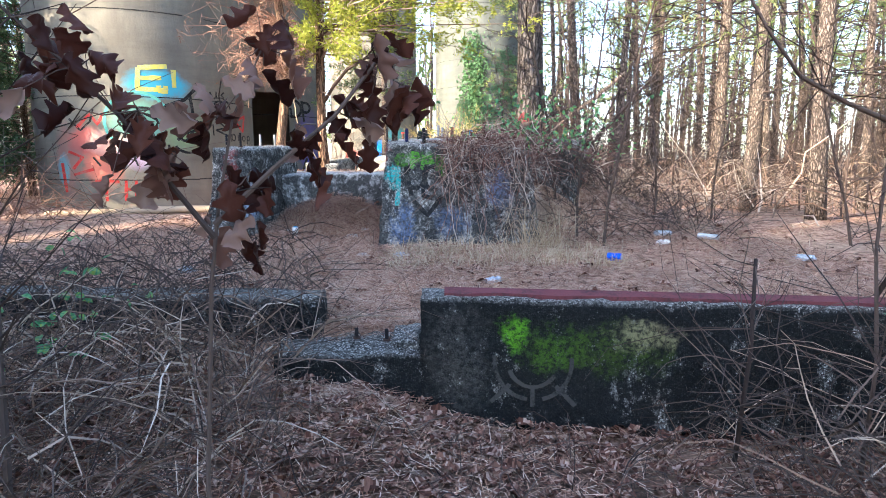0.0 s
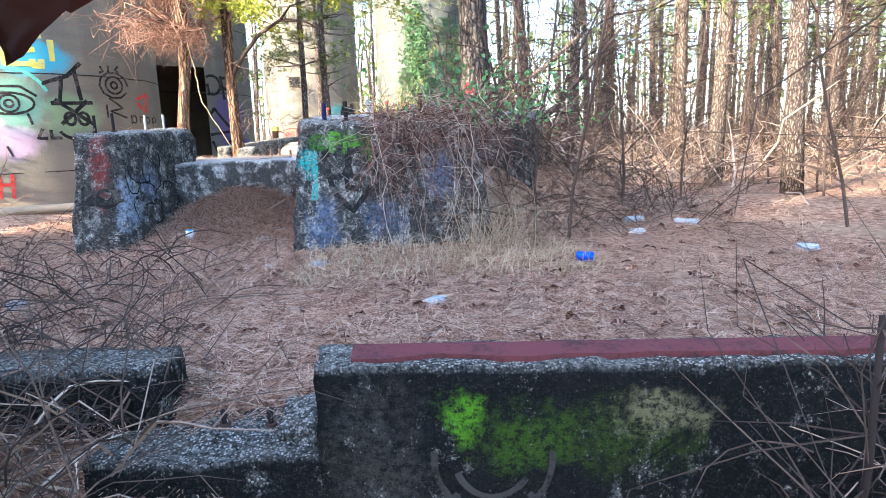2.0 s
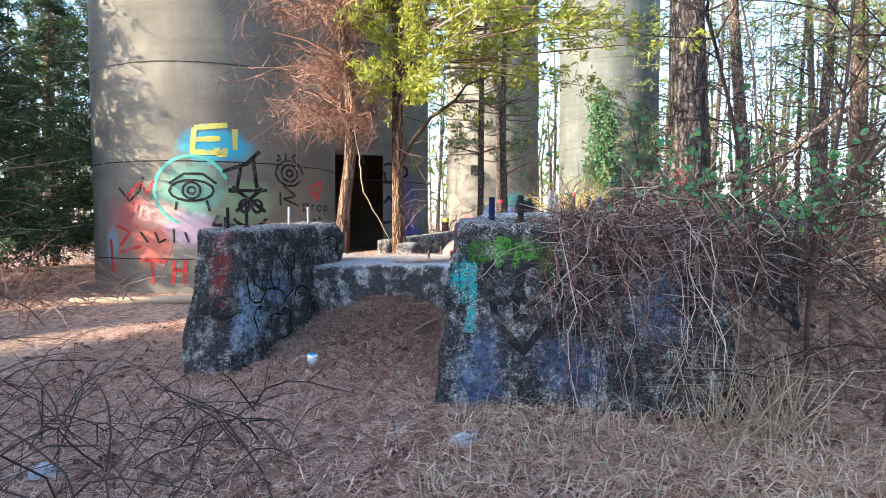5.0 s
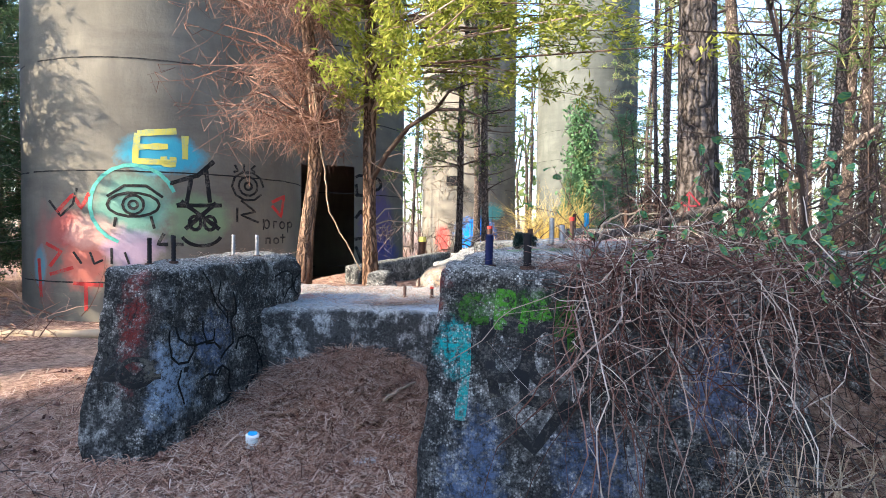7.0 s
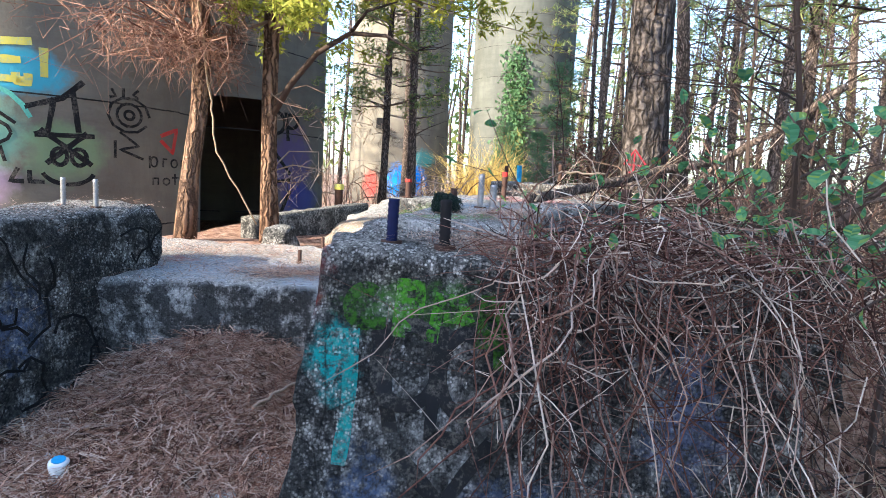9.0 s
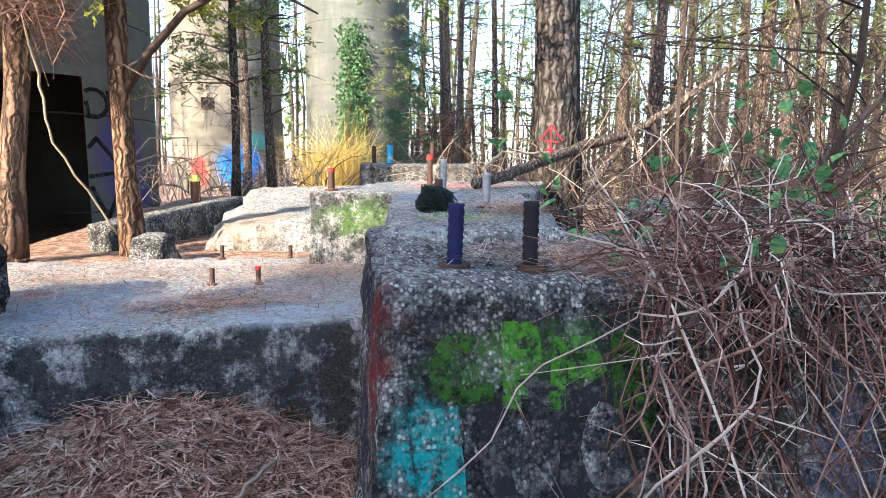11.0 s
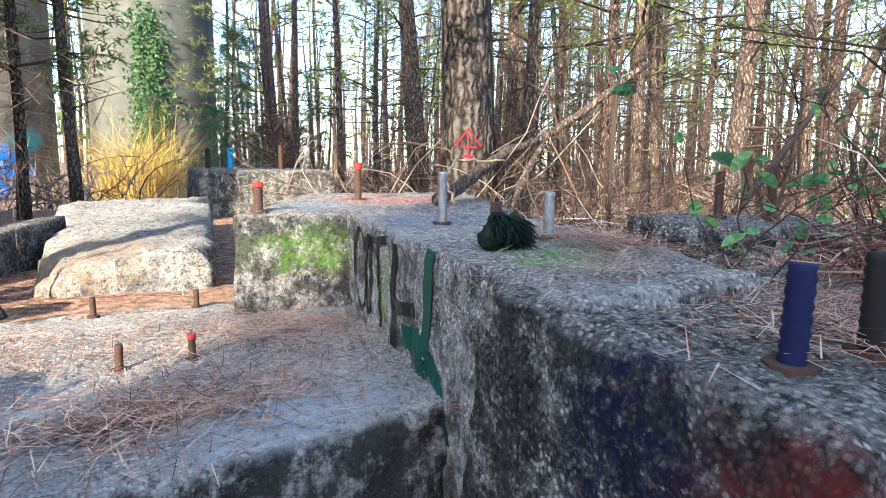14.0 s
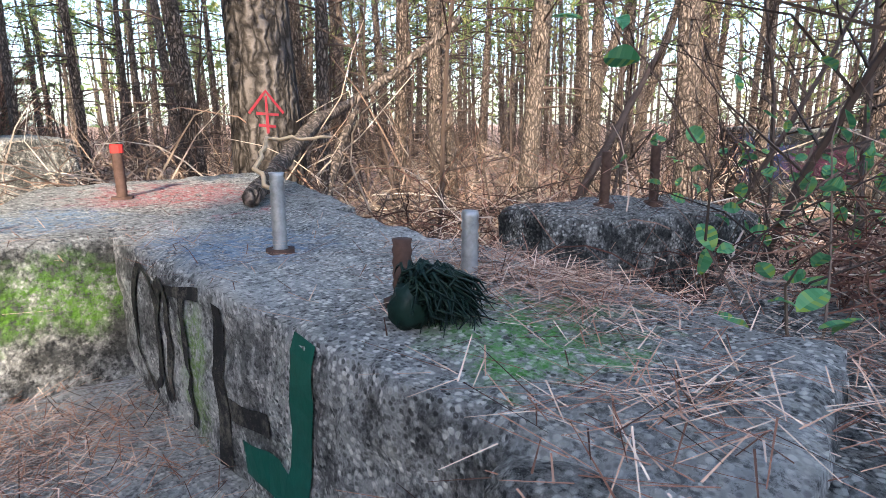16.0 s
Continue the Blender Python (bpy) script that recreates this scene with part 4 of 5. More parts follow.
def cylinder_litter(name, x, y, mat, label, r, h, lying=True, rz=0.0, mat2=None):
    ob = empty(name, x, y, top(x, y) + (r * 0.8 if lying else 0), label, "litter", "litter on the ground")
    prof = [(-0.5, 0.8), (-0.46, 1.0), (-0.1, 0.97), (0.0, 0.9), (0.2, 1.0), (0.42, 1.0), (0.5, 0.75)]
    s = Soup()
    s.tube([(0, 0, (p + (0 if lying else 0.5)) * h) for p, q in prof], [q * r for p, q in prof], 14)
    b = part("body", s, mat, ob, "", True)
    c = Soup()
    c.tube([(0, 0, ((0.5 if lying else 1.0)) * h), (0, 0, (0.53 if lying else 1.03) * h)], r * 0.7, 12)
    part("rim", c, mat2 or MAT_STEEL, ob)
    ob.matrix_world = pose(x, y, ob.location.z, 90 if lying else 8, 0 if lying else 6, rz)
    return ob


cylinder_litter("drinks_can", 1.6, 5.52, MAT_CAN, "crushed bright blue drinks can lying on needles", 0.042, 0.13, True, 60)
cylinder_litter("plastic_bottle", 2.97, 6.71, MAT_PLASTIC, "clear plastic bottle lying on the ground", 0.035, 0.22, True, 50)
cylinder_litter("plastic_bottle", 2.55, 6.95, MAT_PLASTIC, "clear plastic bottle lying on the ground", 0.035, 0.2, True, 100)
cylinder_litter("drinks_can", 0.6, 2.35, MAT_CAN, "dented dark blue can among dead leaves", 0.035, 0.12, True, 70)
cylinder_litter("paper_cup", -1.64, 6.62, MAT_PAPER, "pale blue and white paper cup standing in needles", 0.036, 0.1, False, 0, MAT_CYAN)
for x, y, mt, lb, sz, sd in [(-0.75, 5.73, MAT_PAPER, "crumpled white paper on the needles", 0.1, 1.0), (-0.4, 5.7, MAT_PLASTIC, "crumpled wrapper of clear plastic", 0.13, 2.0), (-0.9, 6.83, MAT_PAPER, "crumpled pale foil in needles", 0.07, 3.0), (-1.0, 6.6, MAT_PAPER, "crumpled grey paper in needles", 0.1, 4.0), (-1.75, 6.75, MAT_PAPER, "torn scrap of white paper", 0.06, 5.0), (0.42, 4.7, MAT_PLASTIC, "crumpled bag of clear plastic", 0.12, 6.0), (-2.1, 4.95, MAT_PLASTIC, "crumpled blue and white wrapper", 0.12, 7.0), (3.4, 5.6, MAT_PLASTIC, "crumpled bag of clear plastic", 0.13, 8.0), (2.4, 6.5, MAT_PAPER, "crumpled white paper on the needles", 0.12, 9.0), (-2.05, 2.3, MAT_PLASTIC, "crumpled pale plastic bag in brambles", 0.18, 10.0), (-1.05, 5.6, MAT_PAPER, "small scrap of white paper", 0.05, 11.0)]:
    crumpled("crumpled_wrapper", x, y, mt, lb, sz, 0.45, sd)

# ---- trees ----
def pine(h, r, seed, crown_from=0.45, dense=1.0):
    random.seed(seed)
    ob = empty("pine_tree", 0, 0, 0, "tall slender pine with a grey-brown plated trunk", "tree", "pines of the wood")
    t = Soup()
    bend = Vector((rnd(-0.5, 0.5), rnd(-0.5, 0.5), 0))
    n = 12

    def axis_at(k):
        return bend * (k * k) + Vector((0.08 * math.sin(k * 7 + seed), 0.08 * math.cos(k * 6 + seed), h * k))

    t.tube([axis_at(k / n) - Vector((0, 0, 0.3 if k == 0 else 0)) for k in range(n + 1)], [r * (1.25 if k == 0 else 1 - 0.78 * k / n) for k in range(n + 1)], 12)
    leaves = Soup()
    limbs = Soup()
    for i in range(int(16)):
        k = rnd(0.12, crown_from)
        a, l = rnd(0, 6.28), rnd(0.3, 1.1)
        p = axis_at(k)
        d = Vector((math.cos(a), math.sin(a), rnd(-0.15, 0.35)))
        limbs.tube([p, p + d * l * 0.5 + Vector((0, 0, rnd(-0.1, 0.1))), p + d * l], [0.015, 0.009, 0.003], 4, False)
    for i in range(int(36 * dense)):
        k = rnd(crown_from, 1.0) ** 0.9
        a = rnd(0, 6.28)
        l = (1.15 - k) * h * 0.26 * rnd(0.6, 1.1) + 0.3
        p = axis_at(min(k, 1.0))
        d = Vector((math.cos(a), math.sin(a), rnd(0.0, 0.5)))
        e = p + d * l + Vector((0, 0, -0.08 * l))
        limbs.tube([p, p + d * l * 0.5, e], [0.022, 0.014, 0.004], 4, False)
        for q in range(int(4 + l * 3)):
            c = p + (e - p) * rnd(0.35, 1.05) + rvec(0.16)
            for w in range(11):
                v = (rvec(1.0) + Vector((0, 0, 0.4))).normalized()
                b = v.cross(rvec(1.0)).normalized() * 0.011
                leaves.poly([c - b, c + b, c + v * rnd(0.16, 0.26)])
    part("trunk", t, MAT_BARK2 if r < 0.15 else MAT_BARK, ob, "", True)
    tagged(part("branchwork", limbs, MAT_TWIG_DARK, ob), "", "", "", "stuff")
    part("crown", leaves, MAT_PINE, ob, "yellow-green pine needles")
    return ob


def cedar(h, spread, seed, mat, label, low=0.1, clumps=150, bare=0, barkmat=None, r=0.09, bias=(0, 0), gnarl=0.1, twigmat=None):
    random.seed(seed)
    ob = empty("cedar_tree", 0, 0, 0, label, "tree")
    t, limbs, leaves = Soup(), Soup(), Soup()
    n = 10
    pt = [Vector((gnarl * math.sin(k * 0.9 + seed) * k / n, gnarl * math.cos(k * 0.8 + seed) * k / n, h * k / n - (0.3 if k == 0 else 0))) for k in range(n + 1)]
    t.tube(pt, [r * (1.25 if k == 0 else 1 - 0.8 * k / n) * (1 + 0.1 * math.sin(k * 5)) for k in range(n + 1)], 10)
    for i in range(clumps):
        k = rnd(low, 0.99)
        a = rnd(0, 6.28)
        l = spread * (1.08 - k) ** 0.7 * rnd(0.45, 1.05) + 0.1
        p = pt[int(k * n)].lerp(pt[min(n, int(k * n) + 1)], k * n % 1)
        d = Vector((math.cos(a) + bias[0], math.sin(a) + bias[1], rnd(-0.1, 0.35)))
        mid = p + d * l * 0.55 + rvec(0.05)
        e = p + d * l + Vector((0, 0, rnd(-0.2, 0.05))) + rvec(0.06)
        limbs.tube([p, mid, e], [0.016, 0.01, 0.003], 4, False)
        for q in range(int(6 + 6 * l)):
            c = p.lerp(e, rnd(0.4, 1.08)) + rvec(0.07)
            ax = (d + rvec(0.5)).normalized()
            for w in range(16):
                v = (ax + rvec(0.7)).normalized()
                b = v.cross(rvec(1.0)).normalized() * rnd(0.007, 0.014)
                o = c + rvec(0.035)
                m = o + v * rnd(0.02, 0.05)
                leaves.poly([o, m - b, o + v * rnd(0.06, 0.11), m + b])
    for i in range(bare):
        k = rnd(0.3, 0.65) if twigmat else rnd(0.12, 0.75)
        a, l = rnd(0, 6.28), rnd(0.25, 1.0)
        p = pt[int(k * n)]
        d = Vector((math.cos(a) - (0.5 if twigmat else 0.0), math.sin(a), rnd(-0.3, 0.3)))
        mid = p + d * l * 0.5 + rvec(0.1) + Vector((0, 0, 0.08))
        e = p + d * l - Vector((0, 0, 0.18 * l))
        limbs.tube([p, p.lerp(mid, 0.5) + rvec(0.04), mid, mid.lerp(e, 0.5) + rvec(0.05), e], [0.008, 0.007, 0.005, 0.003, 0.0015], 4, False)
        for q in range(9):
            c = p.lerp(e, rnd(0.3, 1))
            limbs.tube([c, c + rvec(0.07), c + rvec(0.1) - Vector((0, 0, 0.06)), c + rvec(0.13) - Vector((0, 0, 0.14))], [0.0035, 0.003, 0.002, 0.001], 3, False)
    part("trunk", t, barkmat or MAT_CEDARBARK, ob, "", True)
    tagged(part("branchwork", limbs, twigmat or MAT_TWIG, ob), "", "", "", "stuff")
    part("crown", leaves, mat, ob)
    return ob


def sapling(h, seed, twigs=34):
    random.seed(seed)
    ob = empty("bare_sapling", 0, 0, 0, "thin leafless grey-brown sapling", "sapling", "bare saplings of the wood")
    s, tw = Soup(), Soup()
    pts, p, d = [], Vector((0, 0, -0.1)), Vector((rnd(-0.15, 0.15), rnd(-0.15, 0.15), 1))
    for k in range(9):
        pts.append(p.copy())
        p = p + d * (h / 8)
        d = (d + rvec(0.09)).normalized()
    s.tube(pts, [0.017 * (1 - 0.1 * k) for k in range(9)], 5)
    for i in range(twigs):
        k = rnd(0.15, 0.98) * 8
        q = pts[int(k)].lerp(pts[min(8, int(k) + 1)], k % 1)
        a = rnd(0, 6.28)
        d = Vector((math.cos(a), math.sin(a), rnd(0.2, 1.0))).normalized()
        l = rnd(0.25, 0.9)
        e1, e2 = q + d * l * 0.5 + rvec(0.04), q + d * l + rvec(0.09)
        tw.tube([q, e1, e2], [0.006, 0.004, 0.0015], 3, False)
        for w in range(3):
            c = e1.lerp(e2, rnd(0, 1))
            tw.tube([c, c + d * 0.12 + rvec(0.07), c + d * 0.2 + rvec(0.12)], [0.003, 0.002, 0.001], 3, False)
    part("stem", s, MAT_TWIG_DARK, ob)
    tagged(part("twig_growth", tw, MAT_TWIG_DARK, ob), "", "", "", "stuff")
    return ob


SILOS = [(-5.97, 12.2, 2.4), (-5.25, 16.2, 2.4), (-4.4, 35.5, 3.0), (1.76, 35.0, 3.0)]


def free(x, y):
    if any(math.hypot(x - a, y - b) < r for a, b, r in SILOS):
        return False
    if -9.0 < x < 4.2 and -2.0 < y < 9.3:
        return False
    if -5 < x < 2.6 and 9 < y < 18:
        return False
    if x < 0.4 + 0.11 * y and x > -6 - 0.1 * y and 9 < y < 34:
        return False
    return True


big = pine(15, 0.215, 3, 0.5)
big.matrix_basis = pose(1.4, 10.15, gz(1.4, 10.15), -1.5, 1.0, 0)
big["label"] = "big pine with plated grey bark and a red sprayed arrow"
big_trunk = [c for c in big.children if c.name.startswith("trunk")][0]
T_BIG = BVHTree.FromPolygons([big.matrix_basis @ v.co for v in big_trunk.data.vertices], [p.vertices for p in big_trunk.data.polygons])
before = set(big.children)
strokes("red_mark", big, T_BIG, spray("faded_red_spray", (0.16, 0.015, 0.025), (0.06, 0.05, 0.045)), [[(-0.1, 0.0), (0.0, 0.13), (0.1, 0.0)], [(0.0, 0.1), (0.0, -0.12)], [(-0.06, 0.0), (0.07, -0.01)], [(-0.05, -0.07), (0.05, -0.08)]], (1.4, 10.15, 2.1), (0.86, -0.5, 0), (0.5, 0.86, 0), 0.016, "red sprayed arrow mark")
for o in big.children:
    if o not in before:
        o.matrix_parent_inverse = big.matrix_basis.inverted()

random.seed(11)
pines = [pine(rnd(10, 15), rnd(0.065, 0.125), 20 + k, (0.22, 0.32, 0.42, 0.3, 0.5, 0.26)[k], 0.85) for k in range(6)]
spots = [(5.5, 12.7), (6.5, 15.9), (5.8, 16.6), (6.3, 20), (12, 24), (7.2, 10.5), (4.6, 13.8), (-1.3, 15.2), (-2.4, 22), (2.9, 13.6), (3.3, 11.6), (3.0, 16.5)]
random.seed(5)
tries = 0
while len(spots) < 262 and tries < 9000:
    tries += 1
    if tries % 4:
        x, y = rnd(2.5, 34), rnd(-4, 42)
    else:
        x, y = rnd(-28, 6), rnd(10, 50)
    if free(x, y) and all((x - a) ** 2 + (y - b) ** 2 > 1.0 for a, b in spots):
        spots.append((x, y))
for k, (x, y) in enumerate(spots):
    m = pose(x, y, gz(x, y), rnd(-2.5, 2.5), rnd(-2.5, 2.5), rnd(0, 360))
    if k < len(pines):
        pines[k].matrix_basis = m
    else:
        copy_thing(pines[k % len(pines)], m)

# Pines added out of view, towards the sun, to dapple silo 1 with shade.
for x, y in [(-22, 0.5), (-27, -2), (-21, -11), (-25, -14), (-18, 2.5), (-29, 3), (-33, -4), (-17, -9), (-23, 5), (-28, -18), (-20, -17)]:
    copy_thing(pines[int(abs(x + 3 * y)) % 6], pose(x, y, gz(x, y), rnd(-2.5, 2.5), rnd(-2.5, 2.5), rnd(0, 360)))

# the wood beyond
random.seed(300)
far_t, far_l = Soup(), Soup()
for k in range(460):
    a, d = rnd(-1.9, 1.4), rnd(38, 85)
    x, y = 5 + d * math.sin(a + 0.7), 5 + d * math.cos(a + 0.7)
    if -7.5 < x < 5 and 28 < y < 40:
        continue
    z, h = gz(x, y), rnd(9, 15)
    far_t.tube([(x, y, z - 0.3), (x + rnd(-0.3, 0.3), y, z + h * 0.5), (x + rnd(-0.6, 0.6), y, z + h)], [rnd(0.1, 0.17), 0.1, 0.03], 5, False)
    for w in range(16):
        c = Vector((x, y, z + h * rnd(0.15, 1.0))) + Vector((random.gauss(0, 1.1), random.gauss(0, 1.1), 0))
        for q in range(3):
            v, b = rvec(0.4), rvec(0.1)
            far_l.poly([c - b, c + b, c + v])
tagged(part("far_trunks", far_t, MAT_BARK2), "trunks of the far pine wood", "trees", "", "stuff")
tagged(part("far_foliage", far_l, MAT_PINE), "yellow-green foliage of the far pine wood", "foliage", "", "stuff")
far_b = Soup()
for k in range(9000):
    a, d = rnd(-1.9, 1.4), rnd(20, 70)
    x, y = 5 + d * math.sin(a + 0.7), 5 + d * math.cos(a + 0.7)
    c = Vector((x, y, gz(x, y)))
    v = Vector((random.gauss(0, 0.5), random.gauss(0, 0.5), rnd(0.6, 2.4)))
    far_b.poly([c - Vector((0.02, 0.01, 0)), c + Vector((0.02, -0.01, 0)), c + v])
tagged(part("far_brush", far_b, MAT_TWIG), "bare brown brush of the far wood", "brush", "", "stuff")

# evergreens by the silos, and unseen ones added for their shade
random.seed(2)
ya = cedar(5.6, 1.7, 31, MAT_CEDAR, "cedar with a stringy brown trunk and yellow-green sprays", 0.5, 14, 150, None, 0.09, (0.6, -0.2), 0.3, MAT_REDTWIG)
ya.matrix_basis = pose(-2.62, 9.5, gz(-2.62, 9.5), 3, 3, 20)
yb = cedar(6.4, 2.1, 32, MAT_CEDAR, "cedar with a reddish trunk and sunlit yellow-green sprays", 0.28, 250, 26, None, 0.085, (-0.6, -0.5))
yb.matrix_basis = pose(-1.95, 9.75, gz(-1.95, 9.75), -1, 1, 140)
yc = cedar(7.0, 1.5, 33, MAT_PINE, "small pine with sparse yellow-green needles", 0.25, 80, 34, MAT_BARK2, 0.08)
yc.matrix_basis = pose(-1.9, 15.5, gz(-1.9, 15.5), 1, 1, 40)
branch = Soup()
branch.tube([(-1.95, 9.75, 2.35), (-1.75, 9.6, 2.6), (-1.5, 9.5, 2.85), (-1.2, 9.4, 3.0), (-0.9, 9.35, 2.98), (-0.65, 9.3, 2.85)], [0.03, 0.028, 0.024, 0.02, 0.014, 0.006], 7)
branch.tube([(-1.2, 9.4, 3.0), (-1.05, 9.3, 3.15), (-0.8, 9.2, 3.2)], [0.018, 0.013, 0.005], 6)
br = part("dead_branch", branch, MAT_TWIG_DARK, yb, "dark crooked dead branch", True)
br.matrix_parent_inverse = yb.matrix_basis.inverted()
dark = cedar(6.5, 1.7, 41, MAT_DARKCEDAR, "dense dark green cedar, beside the silo or added unseen as a shade caster", 0.08, 330, 40, None, 0.09)
dark.matrix_basis = pose(-8.6, 9.6, gz(-8.6, 9.6))
random.seed(9)
# Copies left of and behind the camera are added only to block the sun.
for x, y, sc in [(-10.6, 11.2, 1.0), (-12.5, 7.0, 0.8), (-9.8, 14.0, 1.0), (-9.4, 2.3, 0.8), (-9.8, 0.9, 1.2), (-8.4, -0.8, 1.25), (-10.6, -1.8, 1.5), (-8.4, -3.6, 1.3), (-12.6, -1.8, 1.5), (-14.0, 5.2, 0.95), (-11.2, 3.4, 0.75), (-9.2, 5.9, 0.5), (-12.0, 14.5, 1.0), (-14.0, 11.0, 1.1), (-11.0, 19.0, 1.2), (-11.5, -5.0, 1.6), (-6.6, -6.4, 1.3), (-4.2, -4.6, 1.15), (-2.4, -5.4, 1.0), (-5.8, -2.9, 1.1), (-7.6, -5.0, 1.5), (-9.6, 8.2, 0.55), (-10.4, 9.4, 0.8)]:
    copy_thing(dark, pose(x, y, gz(x, y), 0, 0, rnd(0, 360)) @ Matrix.Scale(sc, 4))
shrub = cedar(6.5, 1.7, 43, MAT_SHRUB, "loose grey-green evergreen before the far silo", 0.12, 110, 60, None, 0.06)
shrub.matrix_basis = pose(1.9, 20.5, gz(1.9, 20.5)) @ Matrix.Scale(0.68, 4)
for x, y, sc in [(1.3, 19.2, 0.5), (0.6, 24.5, 0.75), (3.4, 21.5, 0.5)]:
    copy_thing(shrub, pose(x, y, gz(x, y), 0, 0, rnd(0, 360)) @ Matrix.Scale(sc, 4))

random.seed(77)
saps = [sapling(rnd(2.2, 4.2), 60 + k) for k in range(6)]
places = [(1.35, 7.3), (1.55, 6.9), (1.8, 7.6), (2.2, 8.2), (1.7, 6.3), (2.6, 7.4), (2.7, 2.3), (3.2, 2.5), (-1.6, 2.2), (-2.6, 2.6), (2.0, 9.2), (2.5, 9.9)]
random.seed(78)
while len(places) < 350:
    x, y = (rnd(2.6, 22), rnd(0, 26)) if random.random() < 0.75 else (rnd(-12, 4), rnd(9.5, 28))
    if free(x, y) or (x > 1.4 and 8.5 < y < 18):
        places.append((x, y))
for k, (x, y) in enumerate(places):
    m = pose(x, y, gz(x, y), rnd(-10, 10), rnd(-10, 10), rnd(0, 360))
    if k < 6:
        saps[k].matrix_basis = m
    else:
        copy_thing(saps[k % 6], m)


# ---- fallen limb against the plinth, leaning stems ----
def limb(name, pts, radii, mat, label, category="branch"):
    s = Soup()
    fine, fr = [], []
    for i in range(len(pts) - 1):
        for k in range(6):
            p = Vector(pts[i]).lerp(Vector(pts[i + 1]), k / 6)
            fine.append(p + rvec(0.006))
            fr.append(radii[i] + (radii[i + 1] - radii[i]) * k / 6)
    fine.append(Vector(pts[-1]))
    fr.append(radii[-1])
    s.tube(fine, fr, 8)
    return tagged(part(name, s, mat, None, "", True), label, category)


limb("fallen_limb", [(0.25, 8.7, 1.77), (0.85, 9.2, 1.9), (1.5, 9.72, 2.07), (2.0, 9.98, 2.16), (2.4, 9.8, 2.45), (2.8, 9.58, 2.8)], [0.035, 0.04, 0.04, 0.036, 0.032, 0.03], MAT_BARK2, "crooked fallen limb leaning on the concrete plinth")
limb("fallen_limb", [(1.3, 9.5, 1.5), (1.7, 9.75, 1.9), (2.0, 9.9, 2.15)], [0.03, 0.03, 0.02], MAT_BARK2, "crooked dead limb caught in brush")
limb("pale_root", [(0.3, 8.6, 1.76), (0.33, 8.75, 1.88), (0.5, 8.9, 1.98), (0.8, 8.85, 1.98)], [0.009, 0.009, 0.008, 0.006], MAT_GRASS, "pale bare looping vine on the plinth", "vine")
limb("leaning_trunk", [(12.2, 13.2, 0.3), (12.5, 12.4, 3.2), (13.1, 11.2, 7.2)], [0.12, 0.1, 0.08], MAT_BARK2, "thin dark trunk leaning across the wood", "tree")
limb("leaning_trunk", [(12.8, 12.0, 0.3), (13.0, 11.3, 3.4), (13.4, 10.3, 7.4)], [0.11, 0.09, 0.07], MAT_BARK2, "thin crooked trunk leaning in the wood", "tree")
limb("crooked_sapling", [(2.1, 8.5, 0.8), (2.0, 8.2, 1.7), (2.35, 8.1, 2.1), (2.75, 8.0, 2.6)], [0.03, 0.026, 0.02, 0.012], MAT_TWIG_DARK, "dark crooked bare sapling", "sapling")
limb("fallen_log", [(-6.2, 9.2, 0.62), (-4.5, 9.3, 0.68), (-3.0, 9.5, 0.72)], [0.05, 0.06, 0.05], MAT_GRASS, "pale fallen log before the silo", "log")
limb("stick", [(-1.02, 6.95, 0.86), (-0.86, 7.1, 0.93)], [0.008, 0.006], MAT_TWIG, "short dry stick on the needles", "stick")
limb("hanging_vine", [(-2.45, 9.3, 3.4), (-2.3, 9.3, 2.4), (-2.25, 9.3, 2.0), (-1.98, 9.5, 1.4)], [0.008, 0.008, 0.007, 0.007], MAT_GRASS, "pale vine hanging by the cedar trunk", "vine")


# ---- brambles, vines and grass ----
def canes(name, label, n, place, mat, size, thick, category="brambles", droop=0.6, sides=3, twiggy=2):
    s = Soup()
    for i in range(n):
        p = Vector(place())
        a = rnd(0, 6.28)
        l = size * rnd(0.5, 1.3)
        d = Vector((math.cos(a), math.sin(a), rnd(0.2, 1.6))).normalized()
        pts = []
        for k in range(6):
            pts.append(p.copy())
            p = p + d * (l / 5)
            d = (d + rvec(0.16) + Vector((0, 0, -droop * 0.35))).normalized()
            g = gz(p.x, p.y) + 0.01
            if p.z < g:
                p.z = g
                d.z = abs(d.z) * 0.2
        r = thick * rnd(0.5, 1.5)
        s.tube(pts, [r, r, r * 0.85, r * 0.7, r * 0.55, r * 0.3], sides, False)
        for w in range(twiggy):
            c = pts[random.randrange(1, 5)]
            e = c + rvec(l * 0.14)
            s.tube([c, e, e + rvec(l * 0.09)], [r * 0.5, r * 0.35, r * 0.2], 3, False)
    return tagged(part(name, s, mat), label, category, "", "stuff")


def on_ground(x0, x1, y0, y1, up=0.25):
    def f():
        x, y = rnd(x0, x1), rnd(y0, y1)
        return (x, y, gz(x, y) + rnd(-0.02, up))
    return f


random.seed(101)
canes("brambles", "tangled bare brambles before the low wall", 950, on_ground(-4.5, -0.6, 1.7, 3.5, 0.35), MAT_TWIG_DARK, 0.7, 0.003)
canes("brambles", "pale bare bramble stems before the low wall", 420, on_ground(-4.5, -0.7, 1.9, 3.4, 0.35), MAT_TWIG, 0.7, 0.0042)
canes("brambles", "tangled bare brambles over the low wall", 620, on_ground(1.4, 4.8, 1.7, 3.1, 0.4), MAT_TWIG_DARK, 0.85, 0.0034)
canes("brambles", "pale bare bramble stems over the low wall", 130, on_ground(1.3, 4.8, 1.8, 3.0, 0.4), MAT_TWIG, 0.9, 0.0034)
